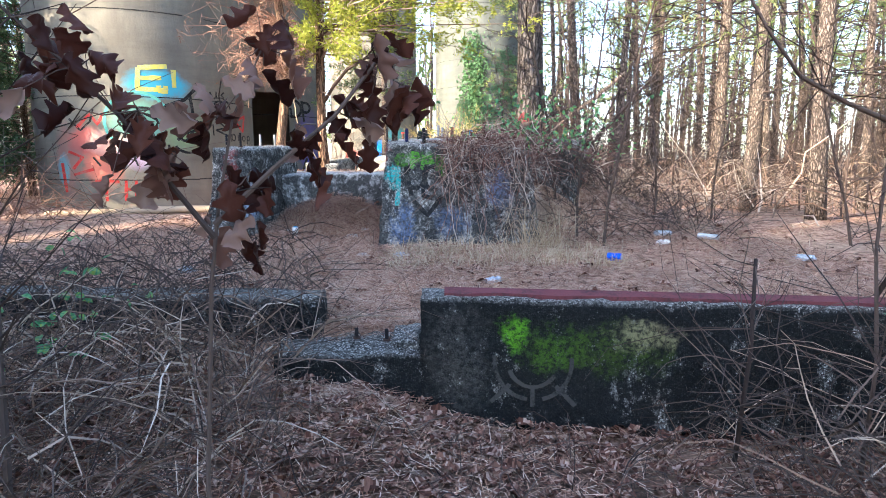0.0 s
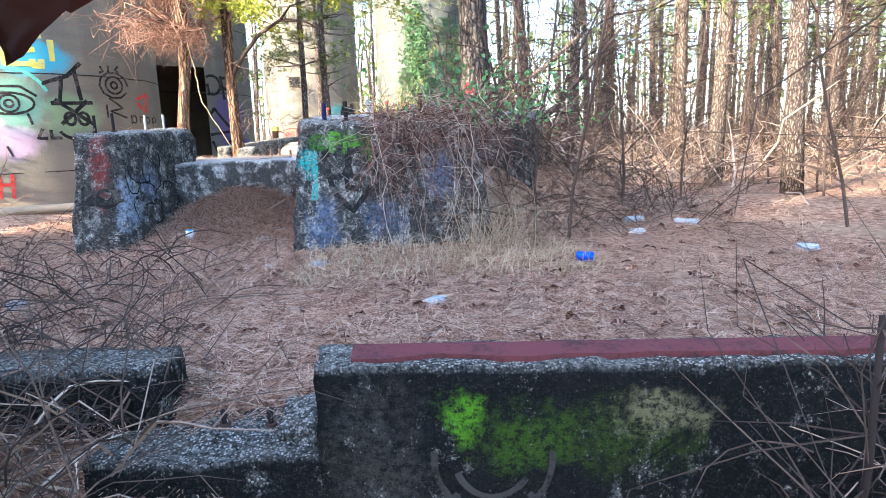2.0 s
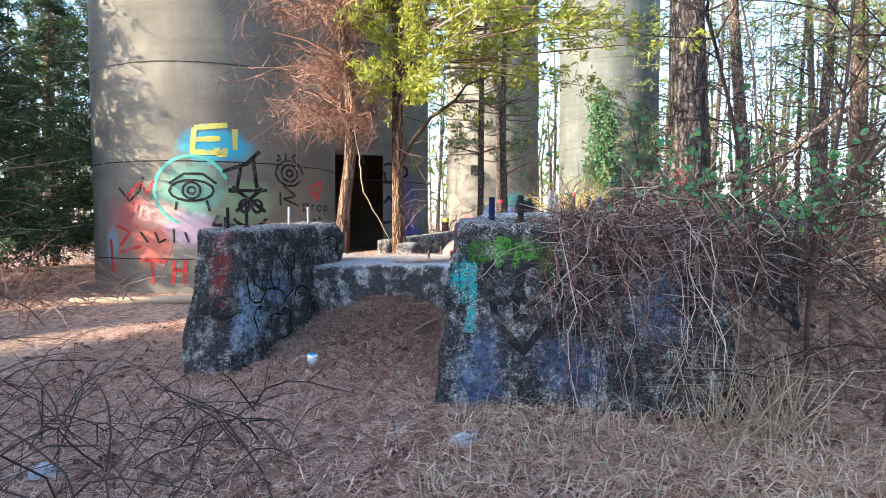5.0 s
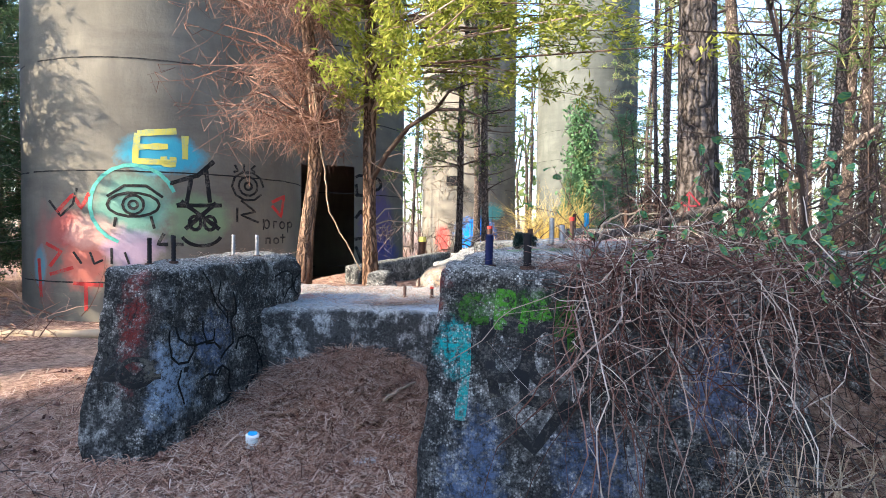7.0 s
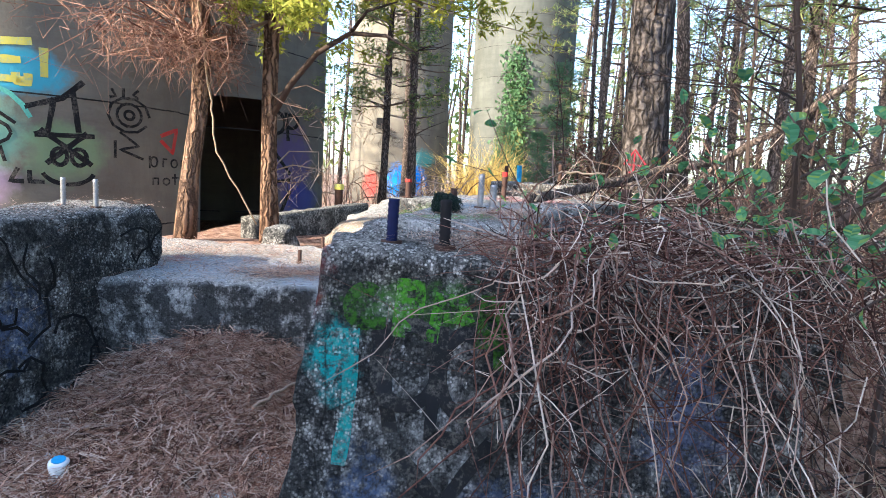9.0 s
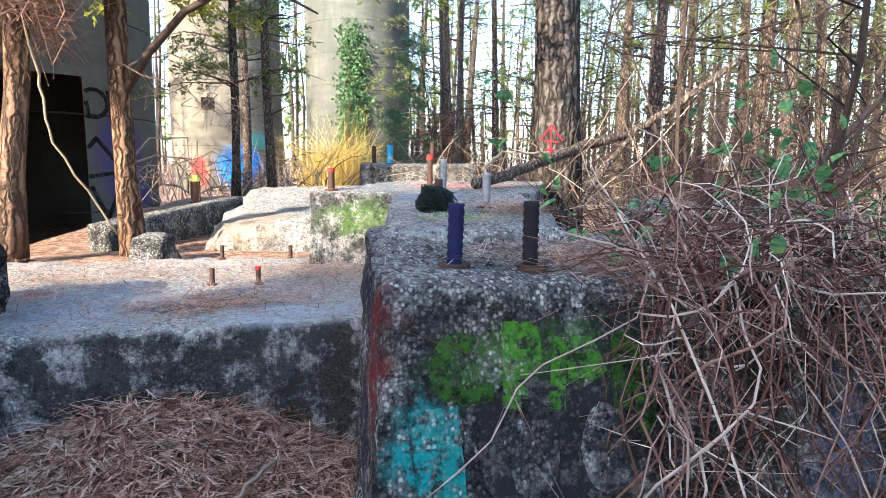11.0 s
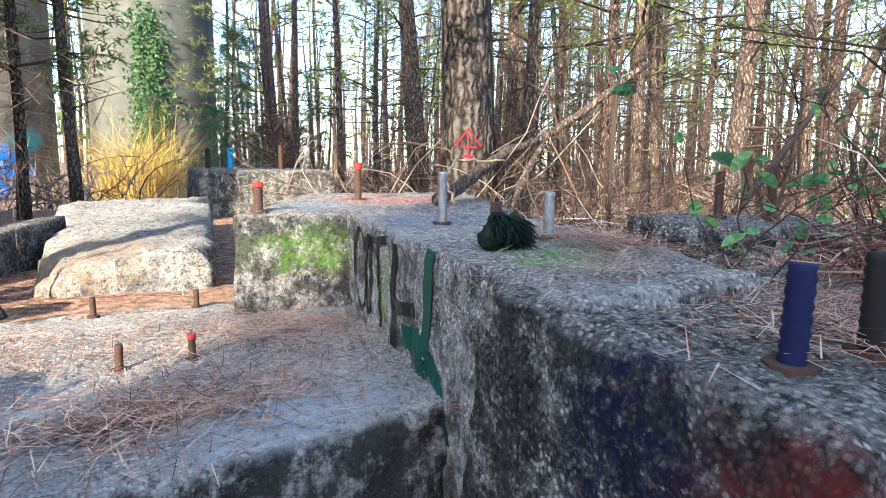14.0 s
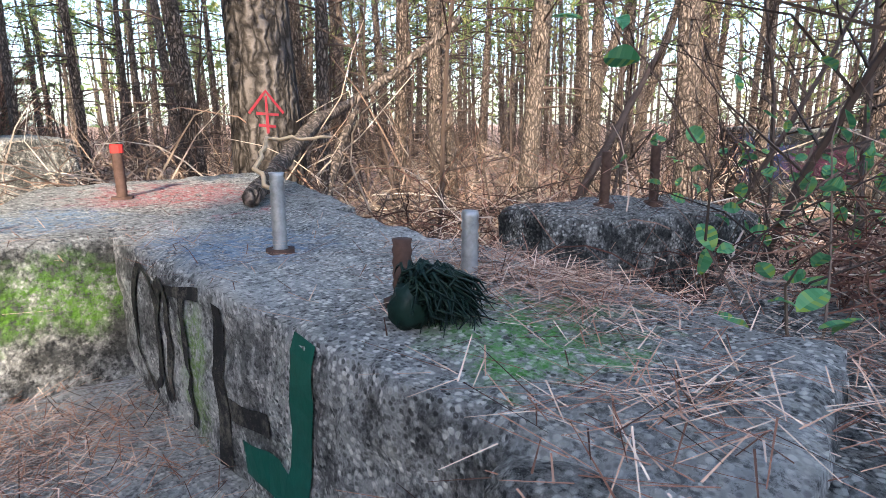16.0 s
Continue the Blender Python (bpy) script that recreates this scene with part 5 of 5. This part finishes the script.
canes("brambles", "dark brambles lying over the overgrown low wall", 320, lambda: (rnd(-4.5, -0.8), rnd(3.35, 3.95), rnd(0.45, 0.72)), MAT_TWIG_DARK, 0.5, 0.0035)
canes("brambles", "dead reddish brush before the far silo", 240, lambda: (rnd(2.2, 3.3), rnd(19.8, 20.7), rnd(0.6, 2.8)), MAT_REDTWIG, 1.1, 0.012, "brambles", 0.3, 3, 5)
canes("brambles", "thin dark brambles behind the low wall", 260, on_ground(-5.0, -0.9, 3.7, 5.4), MAT_TWIG_DARK, 0.75, 0.0036)
canes("brambles", "bare brambles beside the pier", 330, on_ground(1.2, 3.4, 6.3, 9.4), MAT_TWIG_DARK, 0.9, 0.0038)
canes("brambles", "bare brambles behind the plinth", 460, on_ground(0.8, 6.5, 8.8, 13.5), MAT_TWIG, 1.3, 0.006)
canes("brambles", "bare undergrowth through the wood", 900, on_ground(4.0, 20, 6, 24), MAT_TWIG, 1.7, 0.01)
canes("brambles", "bare undergrowth between the silos", 420, on_ground(-3.0, 6, 16, 30), MAT_TWIG, 1.7, 0.011)
canes("brambles", "bare undergrowth by the dark cedar", 700, on_ground(-11, -4.8, 5.0, 9.5), MAT_REDTWIG, 0.9, 0.005)
canes("brambles", "few bare stems in the foreground", 900, on_ground(-2.6, 2.6, 1.2, 2.9, 0.03), MAT_TWIG_DARK, 0.4, 0.0024, "brambles", 1.2)


def pier_vines():
    s = Soup()
    for i in range(80):
        x = rnd(-0.02, 1.15) if i % 5 else rnd(0.0, 0.3)
        p = Vector((x, rnd(6.35, 6.7), 1.66 + rnd(0, 0.14)))
        pts = [p]
        l = rnd(0.25, 1.15)
        out = rnd(0.02, 0.16)
        dx = random.gauss(0, 0.16)
        ph = rnd(0, 6)
        for k in range(1, 10):
            z = 1.66 - l * k / 9 + (0.06 if k == 1 else 0)
            face = 6.05 + 0.37 * (z - 0.35) / 1.28
            pts.append(Vector((x + dx * k / 4 + 0.035 * math.sin(k * 0.9 + ph) + random.gauss(0, 0.012), face - out * (0.5 + 0.4 * math.sin(k * 0.8 + ph)) - 0.015, max(z, gz(x, face) + 0.02))))
        r = rnd(0.001, 0.0026) if i % 5 else rnd(0.0025, 0.0042)
        s.tube(pts, [r] * 9 + [r * 0.4], 4, False)
        for w in range(3):
            c = pts[random.randrange(1, 9)]
            s.tube([c, c + rvec(0.06), c + rvec(0.13)], [r * 0.5, r * 0.4, r * 0.2], 3, False)
    for i in range(420):
        x = rnd(0.0, 1.15)
        p = Vector((x, rnd(6.3, 6.55), 1.72 - abs(random.gauss(0, 0.16))))
        d = Vector((random.gauss(0, 1), random.gauss(0, 0.3), random.gauss(0, 0.7))).normalized()
        pts = []
        for k in range(6):
            face = 6.05 + 0.37 * (p.z - 0.35) / 1.28
            p.y = min(p.y, face - 0.015) if p.z < 1.62 else p.y
            pts.append(p.copy())
            p = p + d * rnd(0.03, 0.08)
            d = (d + rvec(0.35) + Vector((0, 0, -0.1))).normalized()
        r = rnd(0.001, 0.003)
        s.tube(pts, [r, r, r, r, r * 0.8, r * 0.4], 3, False)
    for i in range(950):
        y = rnd(6.3, 7.0)
        x = rnd(0.05 + max(0, y - 6.5) * 1.0, 1.15)
        p = Vector((x, y, top(x, y) + abs(random.gauss(0, 0.1)) * smooth(-0.1, 0.4, x)))
        d = Vector((random.gauss(0, 1), random.gauss(0, 0.7), random.gauss(0, 0.35))).normalized()
        pts = []
        for k in range(5):
            pts.append(p.copy())
            p = p + d * rnd(0.05, 0.12)
            d = (d + rvec(0.3) + Vector((0, -0.05, -0.12))).normalized()
        r = rnd(0.001, 0.0027)
        s.tube(pts, [r, r, r, r * 0.8, r * 0.4], 3, False)
    return tagged(part("vine_tangle", s, MAT_VINE), "bare brown vines draped thickly over the concrete pier", "vines", "", "stuff")


random.seed(55)
pier_vines()
canes("vine_tangle", "brown vines heaped over the buried pier", 520, lambda: (rnd(0.95, 2.0), rnd(6.9, 8.8), rnd(1.1, 1.6)), MAT_VINE, 0.5, 0.003, "vines")


def grass(name, label, n, place, size, mat=MAT_GRASS, lean=0.5, width=0.004):
    s = Soup()
    for i in range(n):
        p = Vector(place())
        l = size * rnd(0.5, 1.2)
        d = Vector((random.gauss(0, lean), random.gauss(0, lean), 1)).normalized()
        b = d.cross(rvec(1)).normalized() * width
        q = p + d * l * 0.5
        e = q + (d + Vector((d.x * 0.9, d.y * 0.9, -0.7))).normalized() * l * 0.5
        s.poly([p - b, p + b, q + b * 0.7, q - b * 0.7])
        s.poly([q - b * 0.7, q + b * 0.7, e])
    return tagged(part(name, s, mat), label, "grass", "", "stuff")


random.seed(56)
grass("dry_grass", "pale dry grass at the pier's foot", 1500, on_ground(-0.5, 1.6, 5.1, 6.15, 0.0), 0.22)
grass("dry_grass", "tall drooping pale grass by the pier", 150, lambda: (random.gauss(1.0, 0.14), random.gauss(6.1, 0.1), gz(1, 6.1)), 0.8, MAT_GRASS, 0.5, 0.003)
grass("dry_grass", "sparse dry grass through the clearing", 900, on_ground(-4.5, 4.5, 3.7, 9, 0.0), 0.16)
grass("reed_clump", "tall golden reeds standing in the sun", 900, lambda: (random.gauss(0.2, 0.5), random.gauss(23.5, 0.3), gz(0.2, 23.5)), 2.8, leafy("golden_reeds", [(0.55, 0.4, 0.12), (0.8, 0.62, 0.22)], 0.7, 0.3), 0.22, 0.012)


# ---- leaves ----
def leaf_card(s, p, d, up, l, lobes, curl):
    """A lobed leaf folded along its midrib."""
    d, side = d.normalized(), d.cross(up).normalized()
    nrm = side.cross(d).normalized()
    n = 9
    for sg in (-1, 1):
        prev = None
        for k in range(n + 1):
            u = k / n
            w = l * 0.32 * math.sin(math.pi * min(1, u * 0.97 + 0.03)) ** 0.7 * (1 - lobes * (0.5 + 0.5 * math.cos(u * 6.28 * 3.2)))
            c = p + d * (l * u) + nrm * (curl * l * math.sin(u * 3.0))
            e = c + side * (sg * w) + nrm * (w * 0.35 + curl * l * 0.35 * math.sin(u * 9 + sg))
            if prev:
                s.poly([prev[0], c, e, prev[1]] if sg > 0 else [prev[0], prev[1], e, c])
            prev = (c, e)


def oak_leaf(s, p, d, l):
    """A broad lobed leaf, cupped and twisted as it dried."""
    d = d.normalized()
    side = d.cross(rvec(1)).normalized()
    cup, twist, bend = random.choice((-1, 1)) * rnd(0.5, 1.15), rnd(-1.4, 1.4), rnd(-1.1, 1.1)
    n, m = 12, 3
    rows = []
    for k in range(n + 1):
        u = k / n
        ang = twist * u
        nr = side.cross(d)
        sd = side * math.cos(ang) + nr * math.sin(ang)
        up = d.cross(sd)
        lobe = 1 - 0.62 * (0.5 + 0.5 * math.cos(u * 6.28 * 3.0 + 0.6)) ** 1.5
        w = l * 0.42 * math.sin(math.pi * (0.04 + 0.94 * u)) ** 0.55 * lobe * (0.65 + 0.5 * u)
        c = p + d * (l * u) + up * (bend * l * 0.5 * u * u)
        rows.append([c + sd * (w * q / m) + up * (abs(cup) * cup * w * (q / m) ** 2 + 0.05 * l * math.sin(u * 11 + q * 1.3)) for q in range(-m, m + 1)])
    n0 = len(s.v)
    w = 2 * m + 1
    for r in rows:
        s.v.extend(tuple(v) for v in r)
    for k in range(n):
        for q in range(w - 1):
            i = n0 + k * w + q
            s.f.append((i, i + 1, i + w + 1, i + w))


def oak_sapling():
    random.seed(8)
    ob = empty("oak_sapling", -0.47, 1.45, gz(-0.47, 1.45), "young oak sapling with curled dead brown leaves", "sapling")
    stems, lv = Soup(), Soup()
    z0 = gz(-0.47, 1.45)
    lines = [[(-0.47, 1.45, z0 - 0.05), (-0.5, 1.46, 0.7), (-0.47, 1.48, 1.2), (-0.45, 1.5, 1.38), (-0.42, 1.53, 1.57), (-0.37, 1.61, 1.74)],
             [(-0.46, 1.49, 1.3), (-0.56, 1.46, 1.45), (-0.62, 1.42, 1.57), (-0.72, 1.4, 1.68), (-0.84, 1.38, 1.8)],
             [(-0.46, 1.49, 1.33), (-0.33, 1.54, 1.46), (-0.2, 1.6, 1.58), (-0.1, 1.66, 1.72)]]
    for line in lines:
        stems.tube(line, [0.0075 - 0.0011 * k for k in range(len(line))], 6)
    clusters = [((-0.8, 1.38, 1.76), 0.05, 4), ((-0.68, 1.4, 1.67), 0.05, 6), ((-0.58, 1.42, 1.58), 0.045, 7), ((-0.55, 1.46, 1.5), 0.04, 6), ((-0.43, 1.5, 1.58), 0.04, 5), ((-0.37, 1.61, 1.75), 0.05, 5),
                ((-0.26, 1.56, 1.56), 0.02, 2), ((-0.24, 1.5, 1.47), 0.02, 2), ((-0.1, 1.66, 1.71), 0.04, 5), ((-0.05, 1.71, 1.67), 0.03, 4), ((-0.17, 1.64, 1.58), 0.03, 5), ((-0.44, 1.52, 1.4), 0.04, 6), ((-0.4, 1.55, 1.32), 0.03, 2)]
    for c, sp, n in clusters:
        for i in range(n + n // 2):
            p = Vector(c) + rvec(sp * 1.1)
            stems.tube([Vector(c), (Vector(c) + p) / 2 + rvec(0.008), p], [0.0018, 0.0014, 0.001], 4, False)
            oak_leaf(lv, p, Vector((random.gauss(0.1, 0.45), random.gauss(0, 0.45), rnd(-1.3, -0.3))), rnd(0.065, 0.105))
    a = part("stem", stems, MAT_TWIG_DARK, ob)
    b = part("dead_leaves", lv, MAT_OAK, ob, "curled brown oak leaves", True)
    for o in (a, b):
        o.matrix_parent_inverse = ob.matrix_world.inverted()


def bare_shrub():
    """A dark bare shrub standing before the low wall, its top limb bent over."""
    random.seed(18)
    ob = empty("bare_shrub", 1.9, 2.6, gz(1.9, 2.6), "dark bare shrub with a limb bent over", "shrub")
    st, tw = Soup(), Soup()
    lines = [[(1.9, 2.6, gz(1.9, 2.6) - 0.05), (1.93, 2.62, 0.6), (1.88, 2.63, 1.1), (1.9, 2.65, 1.63)],
             [(1.9, 2.65, 1.63), (1.68, 2.6, 1.7), (1.45, 2.55, 1.8), (1.28, 2.5, 1.97), (1.1, 2.45, 2.2)],
             [(1.9, 2.65, 1.6), (1.98, 2.66, 1.95), (1.95, 2.64, 2.4)], [(1.9, 2.63, 0.9), (2.1, 2.6, 1.3), (2.15, 2.6, 1.9)], [(1.3, 2.52, 0.2), (1.33, 2.52, 0.7), (1.32, 2.52, 1.08)]]
    for line in lines:
        st.tube(line, [0.011 - 0.0015 * k for k in range(len(line))], 6)
        for i in range(26):
            k = rnd(0.2, 1) * (len(line) - 1)
            q = int(min(k, len(line) - 2))
            p = Vector(line[q]).lerp(Vector(line[q + 1]), k - q)
            d = rvec(0.12) + Vector((0, 0, 0.05))
            tw.tube([p, p + d, p + d * 2 + rvec(0.06), p + d * 2.6 + rvec(0.1)], [0.0028, 0.0022, 0.0016, 0.0008], 3, False)
    for o in (part("stem", st, MAT_TWIG_DARK, ob, "", True), tagged(part("twig_growth", tw, MAT_TWIG_DARK, ob), "", "", "", "stuff")):
        o.matrix_parent_inverse = ob.matrix_world.inverted()


bare_shrub()
oak_sapling()


def greenbrier(x, y, z, spread, n, seed, label, stemz=0.6):
    random.seed(seed)
    ob = empty("greenbrier", x, y, z, label, "shrub", "green-leaved briers")
    st, lv = Soup(), Soup()
    for i in range(n):
        p = Vector((random.gauss(0, spread * 0.4), random.gauss(0, spread * 0.4), 0))
        pts = [p]
        d = Vector((random.gauss(0, 0.5), random.gauss(0, 0.5), 1)).normalized()
        for k in range(5):
            p = p + d * rnd(0.08, 0.2)
            d = (d + rvec(0.25) + Vector((0, 0, -0.05))).normalized()
            pts.append(p)
            for w in range(2):
                if random.random() < 0.75:
                    leaf_card(lv, p + rvec(0.03), rvec(1) + Vector((0, 0, -0.3)), rvec(0.5) + Vector((0, 0, 1)), rnd(0.04, 0.066), 0.0, rnd(-0.1, 0.15))
        st.tube(pts, [0.003, 0.003, 0.0025, 0.002, 0.002, 0.001], 4, False)
    tagged(part("stem_growth", st, MAT_TWIG_DARK, ob), "", "", "", "stuff")
    tagged(part("foliage", lv, MAT_LEAF, ob, "green heart-shaped leaves, some yellowing"), "", "", "", "stuff")
    return ob


greenbrier(0.95, 6.55, 1.6, 0.75, 22, 1, "green-leaved brier growing through the vines on the pier")
greenbrier(1.3, 6.8, 1.5, 0.75, 20, 2, "green-leaved brier growing through the vines on the pier")
greenbrier(0.22, 6.95, 1.55, 0.1, 4, 3, "small green brier sprig beside the plinth")
greenbrier(1.75, 7.3, 1.4, 0.7, 7, 4, "green-leaved brier among bare stems")
greenbrier(-1.75, 2.75, 0.5, 0.25, 7, 5, "green-leaved brier among dead brambles")
greenbrier(2.3, 2.4, 0.6, 0.4, 6, 6, "green-leaved brier among dead brambles")


# ---- ivy on the far silo ----
random.seed(66)
ivy = Soup()
for i in range(2600):
    a = -1.75 + random.gauss(0, 0.12)
    z = rnd(0.6, 8.0)
    if abs(random.gauss(0, 1)) * 0.3 + z * 0.1 > rnd(0.1, 1.2):
        continue
    c = Vector((1.76 + 2.58 * math.cos(a), 35 + 2.58 * math.sin(a), z))
    for w in range(4):
        leaf_card(ivy, c + rvec(0.12), rvec(1), rvec(1), rnd(0.1, 0.2), 0.0, 0.1)
iv = part("ivy", ivy, MAT_SHRUB, silo_4, "green ivy")
iv.matrix_parent_inverse = silo_4.matrix_world.inverted()


# ---- fallen needles and leaves ----
def fallen():
    random.seed(200)
    s = Soup()

    def needle(x, y, z, l, w=0.0016):
        a = rnd(0, 6.28)
        d = Vector((math.cos(a), math.sin(a), rnd(-0.12, 0.2)))
        b = Vector((-d.y, d.x, 0)) * w
        p = Vector((x, y, z))
        s.poly([p - b, p + b, p + d * l + b * 0.5, p + d * l - b * 0.5])

    for i in range(330000):
        x, y = rnd(-3.8, 3.8), rnd(0.6, 8.3)
        near = math.exp(-((x + 0.9) / 1.6) ** 2)
        if random.random() > (0.4 + 0.6 * near) * (1.0 if y > 3.3 else 0.35):
            continue
        needle(x, y, gz(x, y) + rnd(0.004, 0.04), rnd(0.06, 0.15), 0.0021)
    for cx, cy, sx, sy, n in [(-1.1, 7.85, 0.22, 0.14, 500), (-1.0, 8.5, 0.3, 0.2, 380), (-0.55, 8.3, 0.2, 0.25, 420), (0.12, 6.62, 0.16, 0.12, 1100), (0.0, 7.32, 0.08, 0.1, 350), (-0.3, 7.05, 0.1, 0.06, 150), (0.12, 7.6, 0.1, 0.12, 350), (-1.9, 8.5, 0.4, 0.3, 700), (-0.15, 7.9, 0.3, 0.5, 130), (0.75, 7.15, 0.25, 0.2, 900), (1.0, 8.0, 0.4, 0.4, 600), (-1.4, 7.2, 0.5, 0.12, 1400), (-1.1, 7.75, 0.25, 0.12, 700), (-0.7, 8.4, 0.2, 0.2, 700), (-1.9, 8.3, 0.4, 0.4, 1300), (-0.05, 6.7, 0.2, 0.1, 500), (0.1, 7.45, 0.12, 0.12, 500)]:
        for i in range(n):
            x, y = random.gauss(cx, sx), random.gauss(cy, sy)
            needle(x, y, top(x, y) + rnd(0.006, 0.03), rnd(0.06, 0.14), 0.0013)
    for i in range(15000):
        x, y = random.gauss(-1.25, 0.6), random.gauss(6.7, 0.75)
        if top(x, y) > gz(x, y) + 0.05:
            continue
        z, a0 = gz(x, y) + rnd(0.005, 0.055), rnd(0, 6.28)
        for q in range(2):
            a = a0 + rnd(-0.2, 0.2)
            d = Vector((math.cos(a), math.sin(a), rnd(-0.25, 0.25))) * rnd(0.1, 0.19)
            p, b = Vector((x, y, z)), Vector((-d.y, d.x, 0)).normalized() * 0.0023
            mid = p + d * 0.5 + Vector((0, 0, rnd(0.0, 0.025)))
            s.poly([p - b, p + b, mid + b, mid - b])
            s.poly([mid - b, mid + b, p + d])
    tagged(part("fallen_needles", s, MAT_NEEDLE), "loose rust-brown pine needles strewn over ground and concrete", "needles", "", "stuff")
    lv = Soup()
    for i in range(5200):
        x, y = (rnd(-3.2, 3.2), rnd(1.0, 3.2)) if i < 4300 else (rnd(-4, 4), rnd(3.5, 9))
        p = Vector((x, y, gz(x, y) + rnd(0.01, 0.035)))
        a = rnd(0, 6.28)
        leaf_card(lv, p, Vector((math.cos(a), math.sin(a), rnd(-0.2, 0.4))), Vector((random.gauss(0, 0.4), random.gauss(0, 0.4), 1)), rnd(0.05, 0.11), 0.35, rnd(-0.2, 0.3))
    tagged(part("fallen_leaves", lv, MAT_DRYLEAF), "curled brown dead leaves on the forest floor", "leaves", "", "stuff")


fallen()
